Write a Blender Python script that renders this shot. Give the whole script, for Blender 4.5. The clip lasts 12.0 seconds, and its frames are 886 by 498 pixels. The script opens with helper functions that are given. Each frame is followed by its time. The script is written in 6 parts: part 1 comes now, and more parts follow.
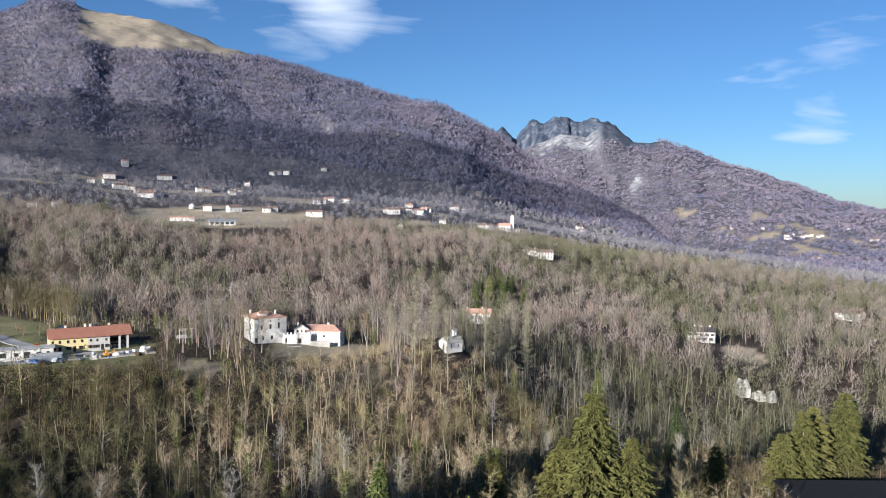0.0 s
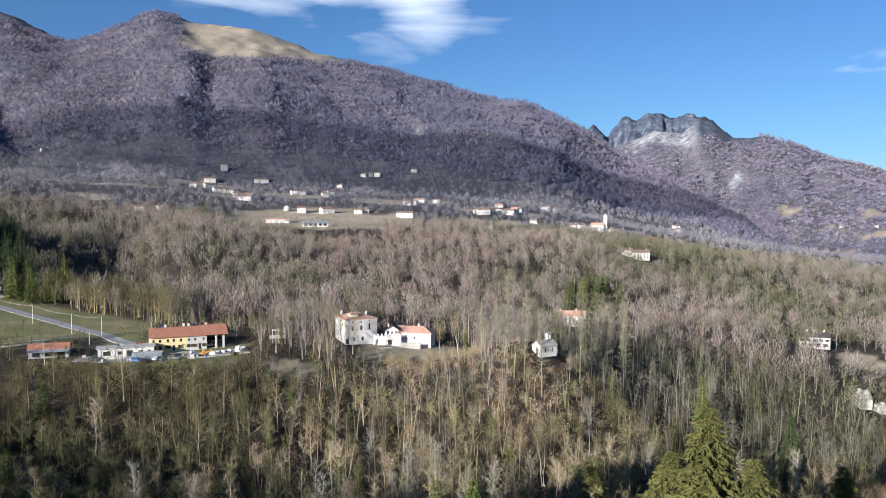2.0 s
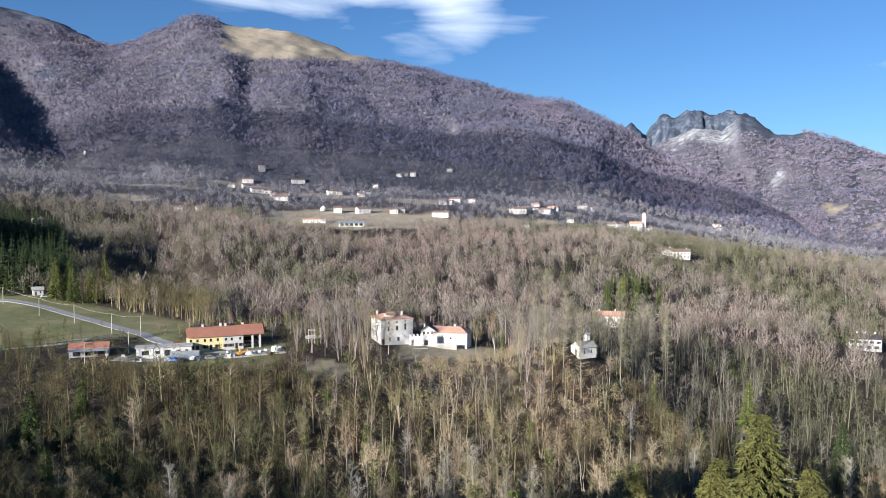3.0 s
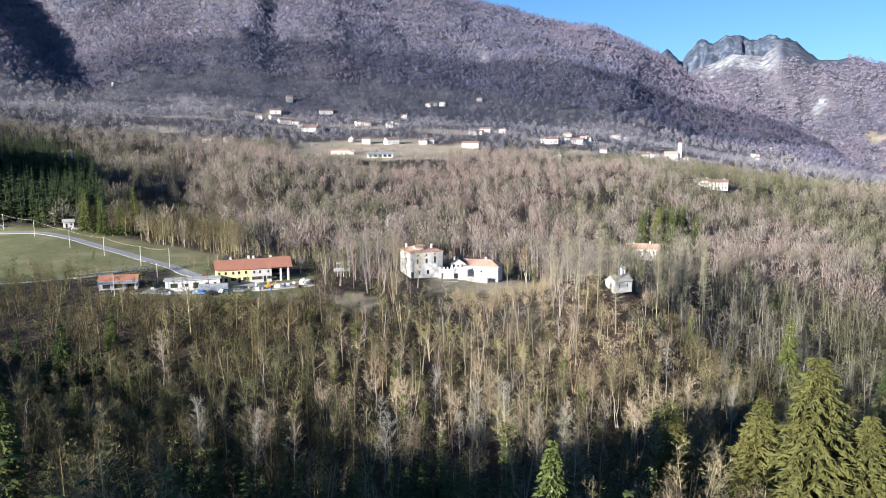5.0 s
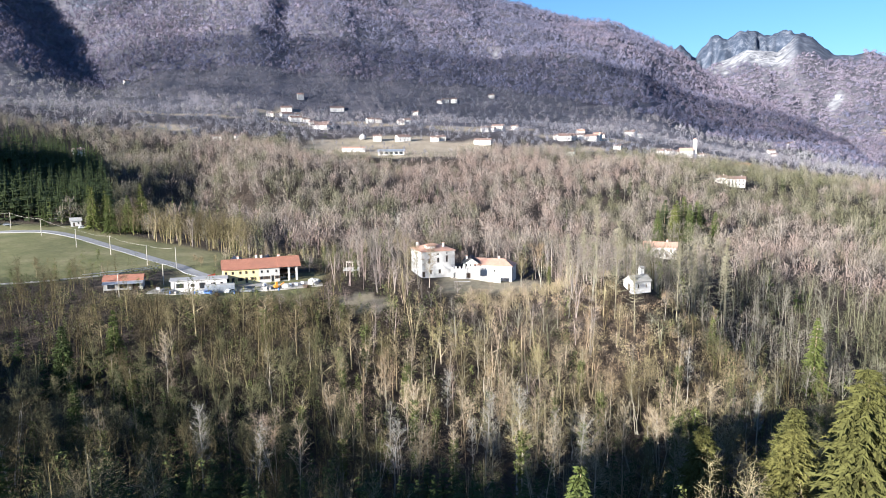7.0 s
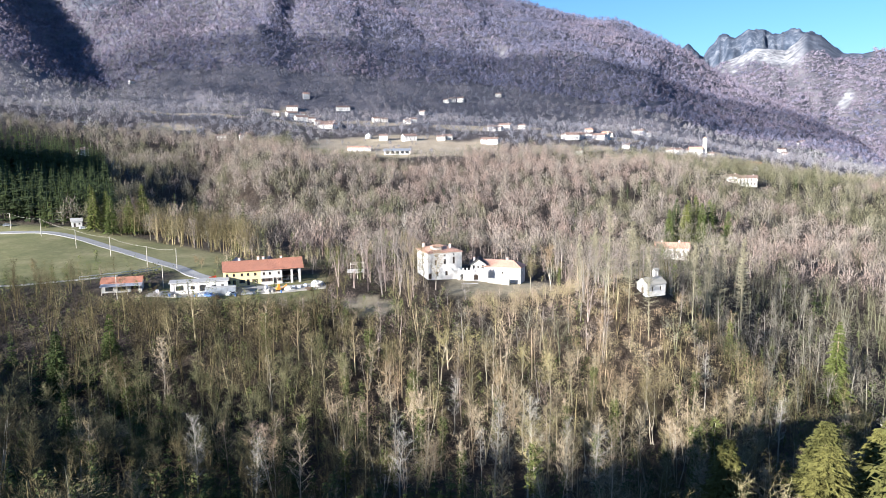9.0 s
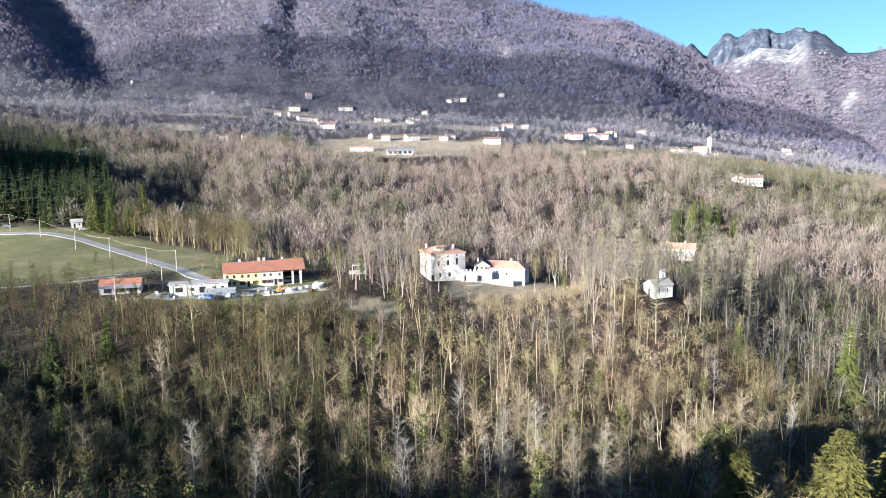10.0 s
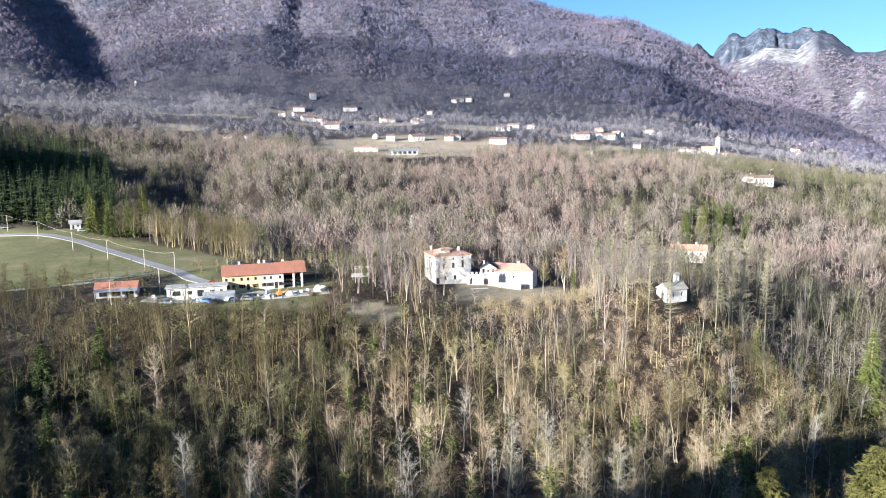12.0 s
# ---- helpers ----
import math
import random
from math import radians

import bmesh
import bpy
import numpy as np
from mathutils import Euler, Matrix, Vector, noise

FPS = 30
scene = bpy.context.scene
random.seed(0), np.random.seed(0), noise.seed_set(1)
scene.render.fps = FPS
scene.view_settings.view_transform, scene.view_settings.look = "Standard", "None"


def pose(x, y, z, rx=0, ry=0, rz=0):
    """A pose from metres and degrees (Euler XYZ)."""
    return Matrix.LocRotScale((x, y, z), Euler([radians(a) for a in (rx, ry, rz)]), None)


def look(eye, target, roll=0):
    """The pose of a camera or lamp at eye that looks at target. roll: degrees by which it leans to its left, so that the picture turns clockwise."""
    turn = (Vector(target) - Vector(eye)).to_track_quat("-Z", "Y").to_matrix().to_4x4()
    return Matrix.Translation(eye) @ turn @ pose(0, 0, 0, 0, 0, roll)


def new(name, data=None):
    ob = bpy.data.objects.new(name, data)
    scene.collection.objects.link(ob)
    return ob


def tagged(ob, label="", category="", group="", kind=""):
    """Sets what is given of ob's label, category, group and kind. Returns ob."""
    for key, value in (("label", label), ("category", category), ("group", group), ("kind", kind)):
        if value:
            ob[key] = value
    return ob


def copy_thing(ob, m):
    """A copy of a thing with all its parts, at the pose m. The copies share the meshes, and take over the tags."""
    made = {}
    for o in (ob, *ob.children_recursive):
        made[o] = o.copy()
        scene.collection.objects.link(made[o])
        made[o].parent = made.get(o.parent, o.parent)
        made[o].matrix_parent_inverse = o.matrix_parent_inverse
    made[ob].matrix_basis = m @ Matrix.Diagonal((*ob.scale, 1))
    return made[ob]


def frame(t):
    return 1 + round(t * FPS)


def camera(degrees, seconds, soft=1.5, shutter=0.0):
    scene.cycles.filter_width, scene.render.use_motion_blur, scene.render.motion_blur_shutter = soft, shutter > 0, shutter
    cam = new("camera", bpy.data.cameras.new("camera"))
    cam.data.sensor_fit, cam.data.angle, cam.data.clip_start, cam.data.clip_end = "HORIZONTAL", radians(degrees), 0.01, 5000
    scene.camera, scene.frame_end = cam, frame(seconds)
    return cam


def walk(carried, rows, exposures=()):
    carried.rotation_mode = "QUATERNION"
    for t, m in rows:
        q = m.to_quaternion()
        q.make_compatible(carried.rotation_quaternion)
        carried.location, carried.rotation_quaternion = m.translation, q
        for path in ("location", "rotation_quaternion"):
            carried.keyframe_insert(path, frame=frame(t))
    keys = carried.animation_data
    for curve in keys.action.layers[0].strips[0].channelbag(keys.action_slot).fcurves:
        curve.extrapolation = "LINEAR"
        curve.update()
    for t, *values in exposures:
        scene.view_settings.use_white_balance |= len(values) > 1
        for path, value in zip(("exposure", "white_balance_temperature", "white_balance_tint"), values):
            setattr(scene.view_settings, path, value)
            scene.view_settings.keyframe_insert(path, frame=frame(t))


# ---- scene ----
from itertools import product
from mathutils import kdtree

# ------------------------------------------------------------------ camera
cam = camera(61.4, 12.0, soft=1.0)
# seconds, x, y, z, yaw to the left, pitch, roll
PATH = [
    (0.0, 0.00, 0.00, 100.00, -12.46, -2.96, 0.67),
    (0.5, 0.17, 1.94, 99.87, -11.31, -2.96, 0.62),
    (1.0, 0.32, 3.89, 99.74, -9.56, -2.95, 0.47),
    (1.5, 0.46, 5.83, 99.60, -7.59, -2.95, 0.33),
    (2.0, 0.57, 7.78, 99.45, -5.58, -2.96, 0.14),
    (2.5, 0.65, 9.72, 99.29, -3.97, -2.96, -0.02),
    (3.0, 0.69, 11.67, 99.12, -2.83, -2.98, -0.12),
    (3.1, 0.69, 12.06, 99.09, -2.65, -3.25, -0.13),
    (3.2, 0.70, 12.45, 99.05, -2.47, -3.80, -0.14),
    (3.3, 0.70, 12.85, 99.02, -2.30, -4.50, -0.16),
    (3.4, 0.70, 13.24, 98.98, -2.14, -5.28, -0.17),
    (3.5, 0.70, 13.63, 98.95, -1.99, -6.02, -0.18),
    (3.6, 0.70, 14.02, 98.92, -1.86, -6.58, -0.20),
    (3.7, 0.70, 14.42, 98.89, -1.74, -6.80, -0.21),
    (5.3, 0.67, 20.70, 98.37, -0.36, -8.31, -0.44),
    (5.5, 0.67, 21.48, 98.31, -0.26, -8.32, -0.46),
    (6.0, 0.66, 23.45, 98.15, -0.03, -8.35, -0.52),
    (6.5, 0.64, 25.42, 97.99, 0.20, -8.37, -0.56),
    (7.0, 0.61, 27.40, 97.83, 0.37, -8.38, -0.58),
    (9.0, 0.46, 35.37, 97.19, 0.88, -8.39, -0.69),
    (9.5, 0.42, 37.38, 97.03, 1.00, -8.38, -0.74),
    (10.0, 0.37, 39.39, 96.87, 1.11, -8.37, -0.76),
    (10.5, 0.32, 41.42, 96.71, 1.23, -8.35, -0.77),
    (11.0, 0.27, 43.44, 96.54, 1.33, -8.34, -0.80),
    (11.5, 0.23, 45.47, 96.38, 1.43, -8.32, -0.83),
    (12.0, 0.19, 47.48, 96.20, 1.51, -8.31, -0.83),
]


def aim(x, y, z, yaw, pitch, roll):
    a, b = radians(yaw), radians(pitch)
    ahead = Vector((-math.sin(a) * math.cos(b), math.cos(a) * math.cos(b), math.sin(b)))
    return look((x, y, z), Vector((x, y, z)) + 10 * ahead, roll)


walk(cam, [(t, aim(*row)) for t, *row in PATH],
     exposures=[(0.0, 1.04, 5850, 10), (3.0, 1.18, 5850, 10), (5.5, 1.54, 5850, 10), (12.0, 1.76, 5850, 10)])

# ------------------------------------------------------------------ sky and sun
SUN_AZ, SUN_EL = radians(-134.0), radians(15.0)   # azimuth from +y towards +x
sun_dir = Vector((math.sin(SUN_AZ) * math.cos(SUN_EL), math.cos(SUN_AZ) * math.cos(SUN_EL), math.sin(SUN_EL)))
sun = new("sun", bpy.data.lights.new("sun", "SUN"))
sun.data.energy, sun.data.angle, sun.data.color = 5.0, radians(0.5), (1.0, 0.93, 0.84)
sun.matrix_world = look(sun_dir * 500, (0, 0, 0))

world = bpy.data.worlds.new("sky")
scene.world = world
world.use_nodes = True
wn, wl = world.node_tree.nodes, world.node_tree.links
wn.clear()
w_out, w_bg = wn.new("ShaderNodeOutputWorld"), wn.new("ShaderNodeBackground")
w_sky = wn.new("ShaderNodeTexSky")
w_sky.sky_type, w_sky.sun_disc = "NISHITA", False
w_sky.sun_elevation, w_sky.sun_rotation = SUN_EL, SUN_AZ
w_sky.altitude, w_sky.air_density, w_sky.dust_density, w_sky.ozone_density = 400, 1.0, 0.3, 3.5
w_co, w_map, w_no = wn.new("ShaderNodeTexCoord"), wn.new("ShaderNodeMapping"), wn.new("ShaderNodeTexNoise")
w_map.inputs["Scale"].default_value = (1.6, 1.6, 9.0)
w_no.inputs["Scale"].default_value, w_no.inputs["Detail"].default_value = 2.1, 9.0
w_no.inputs["Distortion"].default_value = 0.5
w_ramp, w_mix = wn.new("ShaderNodeValToRGB"), wn.new("ShaderNodeMixRGB")
w_ramp.color_ramp.elements[0].position, w_ramp.color_ramp.elements[1].position = 0.68, 0.94
w_mix.inputs["Color2"].default_value = (9.5, 10.2, 11.2, 1)
wl.new(w_co.outputs["Generated"], w_map.inputs["Vector"])
wl.new(w_map.outputs["Vector"], w_no.inputs["Vector"])
w_add = wn.new("ShaderNodeMath")
w_add.operation = "ADD"
wl.new(w_no.outputs["Fac"], w_add.inputs[0])
banks = None
for az, el, tight, gain in ((-11, 17.2, 0.988, 0.29), (-1, 17.4, 0.988, 0.30), (7, 18.2, 0.992, 0.26), (34, 8.3, 0.996, 0.07), (41, 9.6, 0.996, 0.07), (38.5, 5.6, 0.9985, 0.2)):   # banks of thin cloud
    a, e = radians(az), radians(el)
    dot, near = wn.new("ShaderNodeVectorMath"), wn.new("ShaderNodeMapRange")
    dot.operation = "DOT_PRODUCT"
    dot.inputs[1].default_value = (math.sin(a) * math.cos(e), math.cos(a) * math.cos(e), math.sin(e))
    wl.new(w_co.outputs["Generated"], dot.inputs[0])
    near.inputs["From Min"].default_value, near.inputs["From Max"].default_value = tight, 1.0
    near.inputs["To Max"].default_value = gain
    wl.new(dot.outputs["Value"], near.inputs["Value"])
    if banks is None:
        banks = near.outputs["Result"]
    else:
        both = wn.new("ShaderNodeMath")
        both.operation = "ADD"
        wl.new(banks, both.inputs[0])
        wl.new(near.outputs["Result"], both.inputs[1])
        banks = both.outputs[0]
wl.new(banks, w_add.inputs[1])
wl.new(w_add.outputs[0], w_ramp.inputs["Fac"])
wl.new(w_ramp.outputs["Color"], w_mix.inputs["Fac"])
w_hue = wn.new("ShaderNodeMixRGB")
w_hue.blend_type = "MULTIPLY"
w_hue.inputs["Fac"].default_value = 1.0
w_hue.inputs["Color2"].default_value = (0.80, 0.98, 1.18, 1)
wl.new(w_sky.outputs["Color"], w_hue.inputs["Color1"])
wl.new(w_hue.outputs["Color"], w_mix.inputs["Color1"])
wl.new(w_mix.outputs["Color"], w_bg.inputs["Color"])
wl.new(w_bg.outputs["Background"], w_out.inputs["Surface"])
w_bg.inputs["Strength"].default_value = 0.047


# ------------------------------------------------------------------ materials
def material(name, rough=0.9, metal=0.0):
    m = bpy.data.materials.new(name)
    m.use_nodes = True
    b = m.node_tree.nodes["Principled BSDF"]
    b.inputs["Roughness"].default_value, b.inputs["Metallic"].default_value = rough, metal
    b.inputs["Specular IOR Level"].default_value = 0.25
    return m, m.node_tree.nodes, m.node_tree.links, b


def noise_node(n, l, scale, detail=6.0, coord="Object", rough=0.6, stretch=None):
    tex, co = n.new("ShaderNodeTexNoise"), n.new("ShaderNodeTexCoord")
    tex.inputs["Scale"].default_value, tex.inputs["Detail"].default_value = scale, detail
    tex.inputs["Roughness"].default_value = rough
    if stretch:
        mp = n.new("ShaderNodeMapping")
        mp.inputs["Scale"].default_value = stretch
        l.new(co.outputs[coord], mp.inputs["Vector"])
        l.new(mp.outputs["Vector"], tex.inputs["Vector"])
    else:
        l.new(co.outputs[coord], tex.inputs["Vector"])
    return tex.outputs["Fac"]


def ramp(n, l, fac, stops):
    r = n.new("ShaderNodeValToRGB")
    e = r.color_ramp.elements
    while len(e) < len(stops):
        e.new(0.5)
    for k, (p, c) in enumerate(stops):
        e[k].position, e[k].color = p, (*c, 1)
    l.new(fac, r.inputs["Fac"])
    return r.outputs["Color"]


def mix(n, l, fac, a, b, mode="MIX"):
    m = n.new("ShaderNodeMixRGB")
    m.blend_type = mode
    for sock, v in (("Fac", fac), ("Color1", a), ("Color2", b)):
        if hasattr(v, "is_linked") or hasattr(v, "links"):
            l.new(v, m.inputs[sock])
        else:
            m.inputs[sock].default_value = v if isinstance(v, (int, float)) else (*v, 1)
    return m.outputs["Color"]


def bump(n, l, b, height, strength, distance):
    k = n.new("ShaderNodeBump")
    k.inputs["Strength"].default_value, k.inputs["Distance"].default_value = strength, distance
    l.new(height, k.inputs["Height"])
    l.new(k.outputs["Normal"], b.inputs["Normal"])


def surface(name, dark, light, scale, rough=0.9, metal=0.0, coarse=None, bump_m=0.0, stain=None, stain_amount=0.4):
    """Two-scale mottled paint, stone or ground."""
    m, n, l, b = material(name, rough, metal)
    fine = noise_node(n, l, scale)
    col = ramp(n, l, fine, [(0.3, dark), (0.7, light)])
    if stain:
        big = noise_node(n, l, coarse or scale * 0.12, 5.0)
        f = ramp(n, l, big, [(0.48, (0, 0, 0)), (0.68, (stain_amount,) * 3)])
        col = mix(n, l, f, col, stain)
    l.new(col, b.inputs["Base Color"])
    if bump_m:
        bump(n, l, b, fine, 0.6, bump_m)
    return m


def twig_material(name, stops, fine=0.5, sprays=0.0, bark=None):
    """Bark and twigs, tinted tree by tree by the tint attribute. sprays: size in metres of the gaps in far sprays of twigs."""
    m, n, l, b = material(name, 0.95)
    at = n.new("ShaderNodeAttribute")
    at.attribute_name = "tint"
    col = ramp(n, l, at.outputs["Fac"], stops)
    if bark:
        stem = n.new("ShaderNodeAttribute")
        stem.attribute_name = "stem"
        col = mix(n, l, stem.outputs["Fac"], col, mix(n, l, 1.0, col, bark, "MULTIPLY"))
    v = noise_node(n, l, fine, 3.0)
    col = mix(n, l, 1.0, col, ramp(n, l, v, [(0.3, (0.72, 0.72, 0.72)), (0.75, (1.2, 1.2, 1.2))]), "MULTIPLY")
    l.new(col, b.inputs["Base Color"])
    if sprays:
        gaps = noise_node(n, l, 1 / sprays, 2.0)
        l.new(ramp(n, l, gaps, [(0.47, (0.12, 0.12, 0.12)), (0.55, (0.9, 0.9, 0.9))]), b.inputs["Alpha"])
    return m


def tree_material(name, stops, fine=0.5):
    """The same for single trees, tinted by Object Info."""
    m, n, l, b = material(name, 0.95)
    oi = n.new("ShaderNodeObjectInfo")
    col = ramp(n, l, oi.outputs["Random"], stops)
    v = noise_node(n, l, fine, 3.0)
    col = mix(n, l, 1.0, col, ramp(n, l, v, [(0.3, (0.75, 0.75, 0.75)), (0.75, (1.2, 1.2, 1.2))]), "MULTIPLY")
    l.new(col, b.inputs["Base Color"])
    return m


BARE = [(0.0, (0.090, 0.070, 0.032)), (0.2, (0.174, 0.142, 0.064)), (0.4, (0.309, 0.249, 0.138)), (0.55, (0.270, 0.186, 0.107)), (0.72, (0.476, 0.380, 0.251)), (0.86, (0.302, 0.261, 0.107)), (1.0, (0.315, 0.235, 0.17))]
# far woods: distance haze is painted in as a violet-blue tint
FAR_HAZED = [(0.0, (0.117, 0.121, 0.177)), (0.35, (0.162, 0.153, 0.209)), (0.7, (0.208, 0.170, 0.209)), (1.0, (0.243, 0.214, 0.254))]
FOOT_HAZED = [(0.0, (0.137, 0.137, 0.159)), (0.35, (0.185, 0.175, 0.190)), (0.7, (0.221, 0.198, 0.204)), (1.0, (0.251, 0.241, 0.234))]
FIR = [(0.0, (0.035, 0.05, 0.016)), (0.5, (0.075, 0.095, 0.024)), (1.0, (0.12, 0.13, 0.03))]
IVY = [(0.0, (0.075, 0.088, 0.028)), (1.0, (0.135, 0.148, 0.043))]
MID_BARE = [(0.0, (0.240, 0.176, 0.142)), (0.25, (0.276, 0.225, 0.184)), (0.45, (0.199, 0.170, 0.134)), (0.65, (0.180, 0.164, 0.108)), (0.82, (0.114, 0.107, 0.057)), (1.0, (0.144, 0.134, 0.077))]
THICKET = [(0.0, (0.035, 0.045, 0.018)), (0.6, (0.075, 0.085, 0.03)), (1.0, (0.11, 0.115, 0.04))]
mat_twigs = twig_material("bare_twigs", BARE, bark=(1.4, 1.45, 1.55))
mat_upper_twigs = twig_material("upper_bare_twigs", MID_BARE, bark=(1.4, 1.45, 1.55))
mat_mid_twigs = twig_material("middle_bare_twigs", MID_BARE, sprays=0.3, bark=(1.4, 1.45, 1.55))
mat_far_twigs = twig_material("far_hazed_twigs", FAR_HAZED, 0.02, 1.2)
mat_foot_twigs = twig_material("foothill_hazed_twigs", FOOT_HAZED, 0.03, 0.7)
mat_ivy_far = twig_material("ivy_columns", IVY, 1.5)
mat_thicket = twig_material("shade_gap_leaves", THICKET, 1.0)
mat_fir_far = twig_material("fir_needles_far", FIR)
mat_tree = tree_material("bark_and_twigs", BARE)
# mossy olive bark, darkened further to paint in the slopes' dim light
mat_mossy_dim = tree_material("mossy_dimmed_bark_and_twigs", [(0.0, (0.055, 0.05, 0.024)), (0.5, (0.12, 0.112, 0.052)), (1.0, (0.19, 0.17, 0.09))])
mat_bark = tree_material("grey_bark", [(0.0, (0.16, 0.14, 0.09)), (0.4, (0.34, 0.30, 0.22)), (1.0, (0.46, 0.41, 0.32))])
mat_birch = tree_material("pale_bark", [(0.0, (0.34, 0.31, 0.25)), (1.0, (0.44, 0.40, 0.33))])
mat_larch = tree_material("larch_twigs", [(0.0, (0.22, 0.195, 0.125)), (1.0, (0.28, 0.25, 0.165))])
mat_fir = tree_material("fir_needles", FIR, 1.2)
mat_olive = tree_material("sunlit_fir_needles", [(0.0, (0.08, 0.08, 0.022)), (1.0, (0.135, 0.125, 0.035))], 1.2)
mat_ivy = tree_material("ivy_leaves", IVY, 2.0)

mat_white = surface("white_render", (0.56, 0.53, 0.48), (0.70, 0.675, 0.63), 1.5, stain=(0.40, 0.365, 0.31), coarse=0.25, stain_amount=0.6, bump_m=0.02)
mat_cream = surface("weathered_lime_render", (0.58, 0.54, 0.47), (0.74, 0.70, 0.63), 1.1, stain=(0.40, 0.36, 0.31), coarse=0.3, stain_amount=0.5, bump_m=0.02)
mat_yellow = surface("yellow_render", (0.64, 0.51, 0.24), (0.74, 0.61, 0.32), 1.3, stain=(0.55, 0.47, 0.28), coarse=0.3)
mat_grey_render = surface("grey_render", (0.42, 0.40, 0.36), (0.56, 0.54, 0.49), 1.3, stain=(0.3, 0.28, 0.25), coarse=0.4)
mat_concrete = surface("concrete", (0.34, 0.33, 0.31), (0.48, 0.46, 0.43), 1.6, stain=(0.24, 0.23, 0.21), coarse=0.3)
mat_stone = surface("field_stone", (0.28, 0.26, 0.22), (0.44, 0.41, 0.36), 2.5, bump_m=0.05, stain=(0.2, 0.2, 0.14), coarse=0.5)
mat_limestone = surface("pale_limestone", (0.36, 0.34, 0.29), (0.52, 0.49, 0.43), 0.9, bump_m=0.15, stain=(0.36, 0.33, 0.26), coarse=0.2)
mat_dark_wood = surface("dark_wood", (0.05, 0.035, 0.025), (0.10, 0.07, 0.05), 3.0)
mat_interior = surface("unlit_inside", (0.03, 0.028, 0.025), (0.05, 0.047, 0.04), 1.0)
mat_glass, _n, _l, _b = material("window_glass", 0.12)
_b.inputs["Base Color"].default_value = (0.03, 0.035, 0.04, 1)
_b.inputs["Specular IOR Level"].default_value = 0.5
mat_frame = surface("window_frame", (0.10, 0.07, 0.045), (0.16, 0.11, 0.07), 4.0)
mat_metal = surface("galvanised_sheet", (0.42, 0.44, 0.46), (0.56, 0.58, 0.60), 0.9, rough=0.45, metal=0.6, stain=(0.3, 0.27, 0.24), coarse=0.4)
# near-black colour that paints deep shade onto the flat roof
mat_black = surface("painted_shade_black", (0.008, 0.008, 0.009), (0.016, 0.016, 0.017), 2.0, rough=0.95)
mat_tarp = surface("dark_blue_tarpaulin", (0.02, 0.025, 0.04), (0.05, 0.06, 0.09), 1.5, rough=0.5)
mat_orange = surface("orange_paint", (0.6, 0.25, 0.03), (0.7, 0.33, 0.06), 2.0, rough=0.5)
mat_red = surface("red_paint", (0.35, 0.03, 0.02), (0.45, 0.06, 0.04), 2.0, rough=0.5)
mat_blue = surface("blue_paint", (0.06, 0.14, 0.36), (0.10, 0.2, 0.45), 2.0, rough=0.4)
mat_carwhite = surface("white_car_paint", (0.7, 0.7, 0.7), (0.78, 0.78, 0.78), 2.0, rough=0.25)
mat_cargrey = surface("grey_car_paint", (0.18, 0.19, 0.2), (0.24, 0.25, 0.26), 2.0, rough=0.25)
mat_tyre = surface("rubber", (0.015, 0.015, 0.015), (0.03, 0.03, 0.03), 3.0)
mat_road = surface("pale_worn_asphalt", (0.24, 0.235, 0.225), (0.33, 0.32, 0.305), 0.6, stain=(0.19, 0.185, 0.175), coarse=0.12)
mat_gravel = surface("yard_gravel", (0.30, 0.28, 0.24), (0.44, 0.41, 0.36), 0.8, stain=(0.2, 0.18, 0.14), coarse=0.15)
mat_wire = surface("cable", (0.10, 0.10, 0.10), (0.16, 0.16, 0.16), 1.0)
mat_pole = surface("weathered_pole", (0.42, 0.38, 0.31), (0.55, 0.5, 0.42), 2.0)


def tile_roof(name, dark, light, stain):
    m, n, l, b = material(name, 0.85)
    fine = noise_node(n, l, 1.8, 4.0)
    col = ramp(n, l, fine, [(0.3, dark), (0.72, light)])
    big = noise_node(n, l, 0.35, 5.0)
    col = mix(n, l, ramp(n, l, big, [(0.5, (0, 0, 0)), (0.72, (0.55,) * 3)]), col, stain)
    wave, co = n.new("ShaderNodeTexWave"), n.new("ShaderNodeTexCoord")
    wave.inputs["Scale"].default_value, wave.inputs["Distortion"].default_value = 1.6, 0.6
    l.new(co.outputs["Object"], wave.inputs["Vector"])
    l.new(col, b.inputs["Base Color"])
    bump(n, l, b, wave.outputs["Fac"], 0.6, 0.06)
    return m


mat_tiles = tile_roof("terracotta_tiles", (0.31, 0.135, 0.085), (0.42, 0.19, 0.12), (0.25, 0.13, 0.095))
mat_old_tiles = tile_roof("faded_terracotta_tiles", (0.45, 0.25, 0.17), (0.60, 0.36, 0.26), (0.34, 0.22, 0.16))
mat_dark_tiles = tile_roof("dark_roof_tiles", (0.06, 0.05, 0.05), (0.10, 0.085, 0.08), (0.05, 0.045, 0.04))
mat_village_tiles = tile_roof("brown_village_tiles", (0.19, 0.125, 0.10), (0.28, 0.19, 0.15), (0.14, 0.11, 0.10))


# ------------------------------------------------------------------ the lie of the land
def lattice(ix, iy, seed):
    h = (ix.astype(np.int64) * 374761393 + iy.astype(np.int64) * 668265263 + seed * 974711) & 0x7FFFFFFF
    h = ((h ^ (h >> 13)) * 1274126177) & 0x7FFFFFFF
    return ((h ^ (h >> 16)) & 0xFFFF) / 65535.0


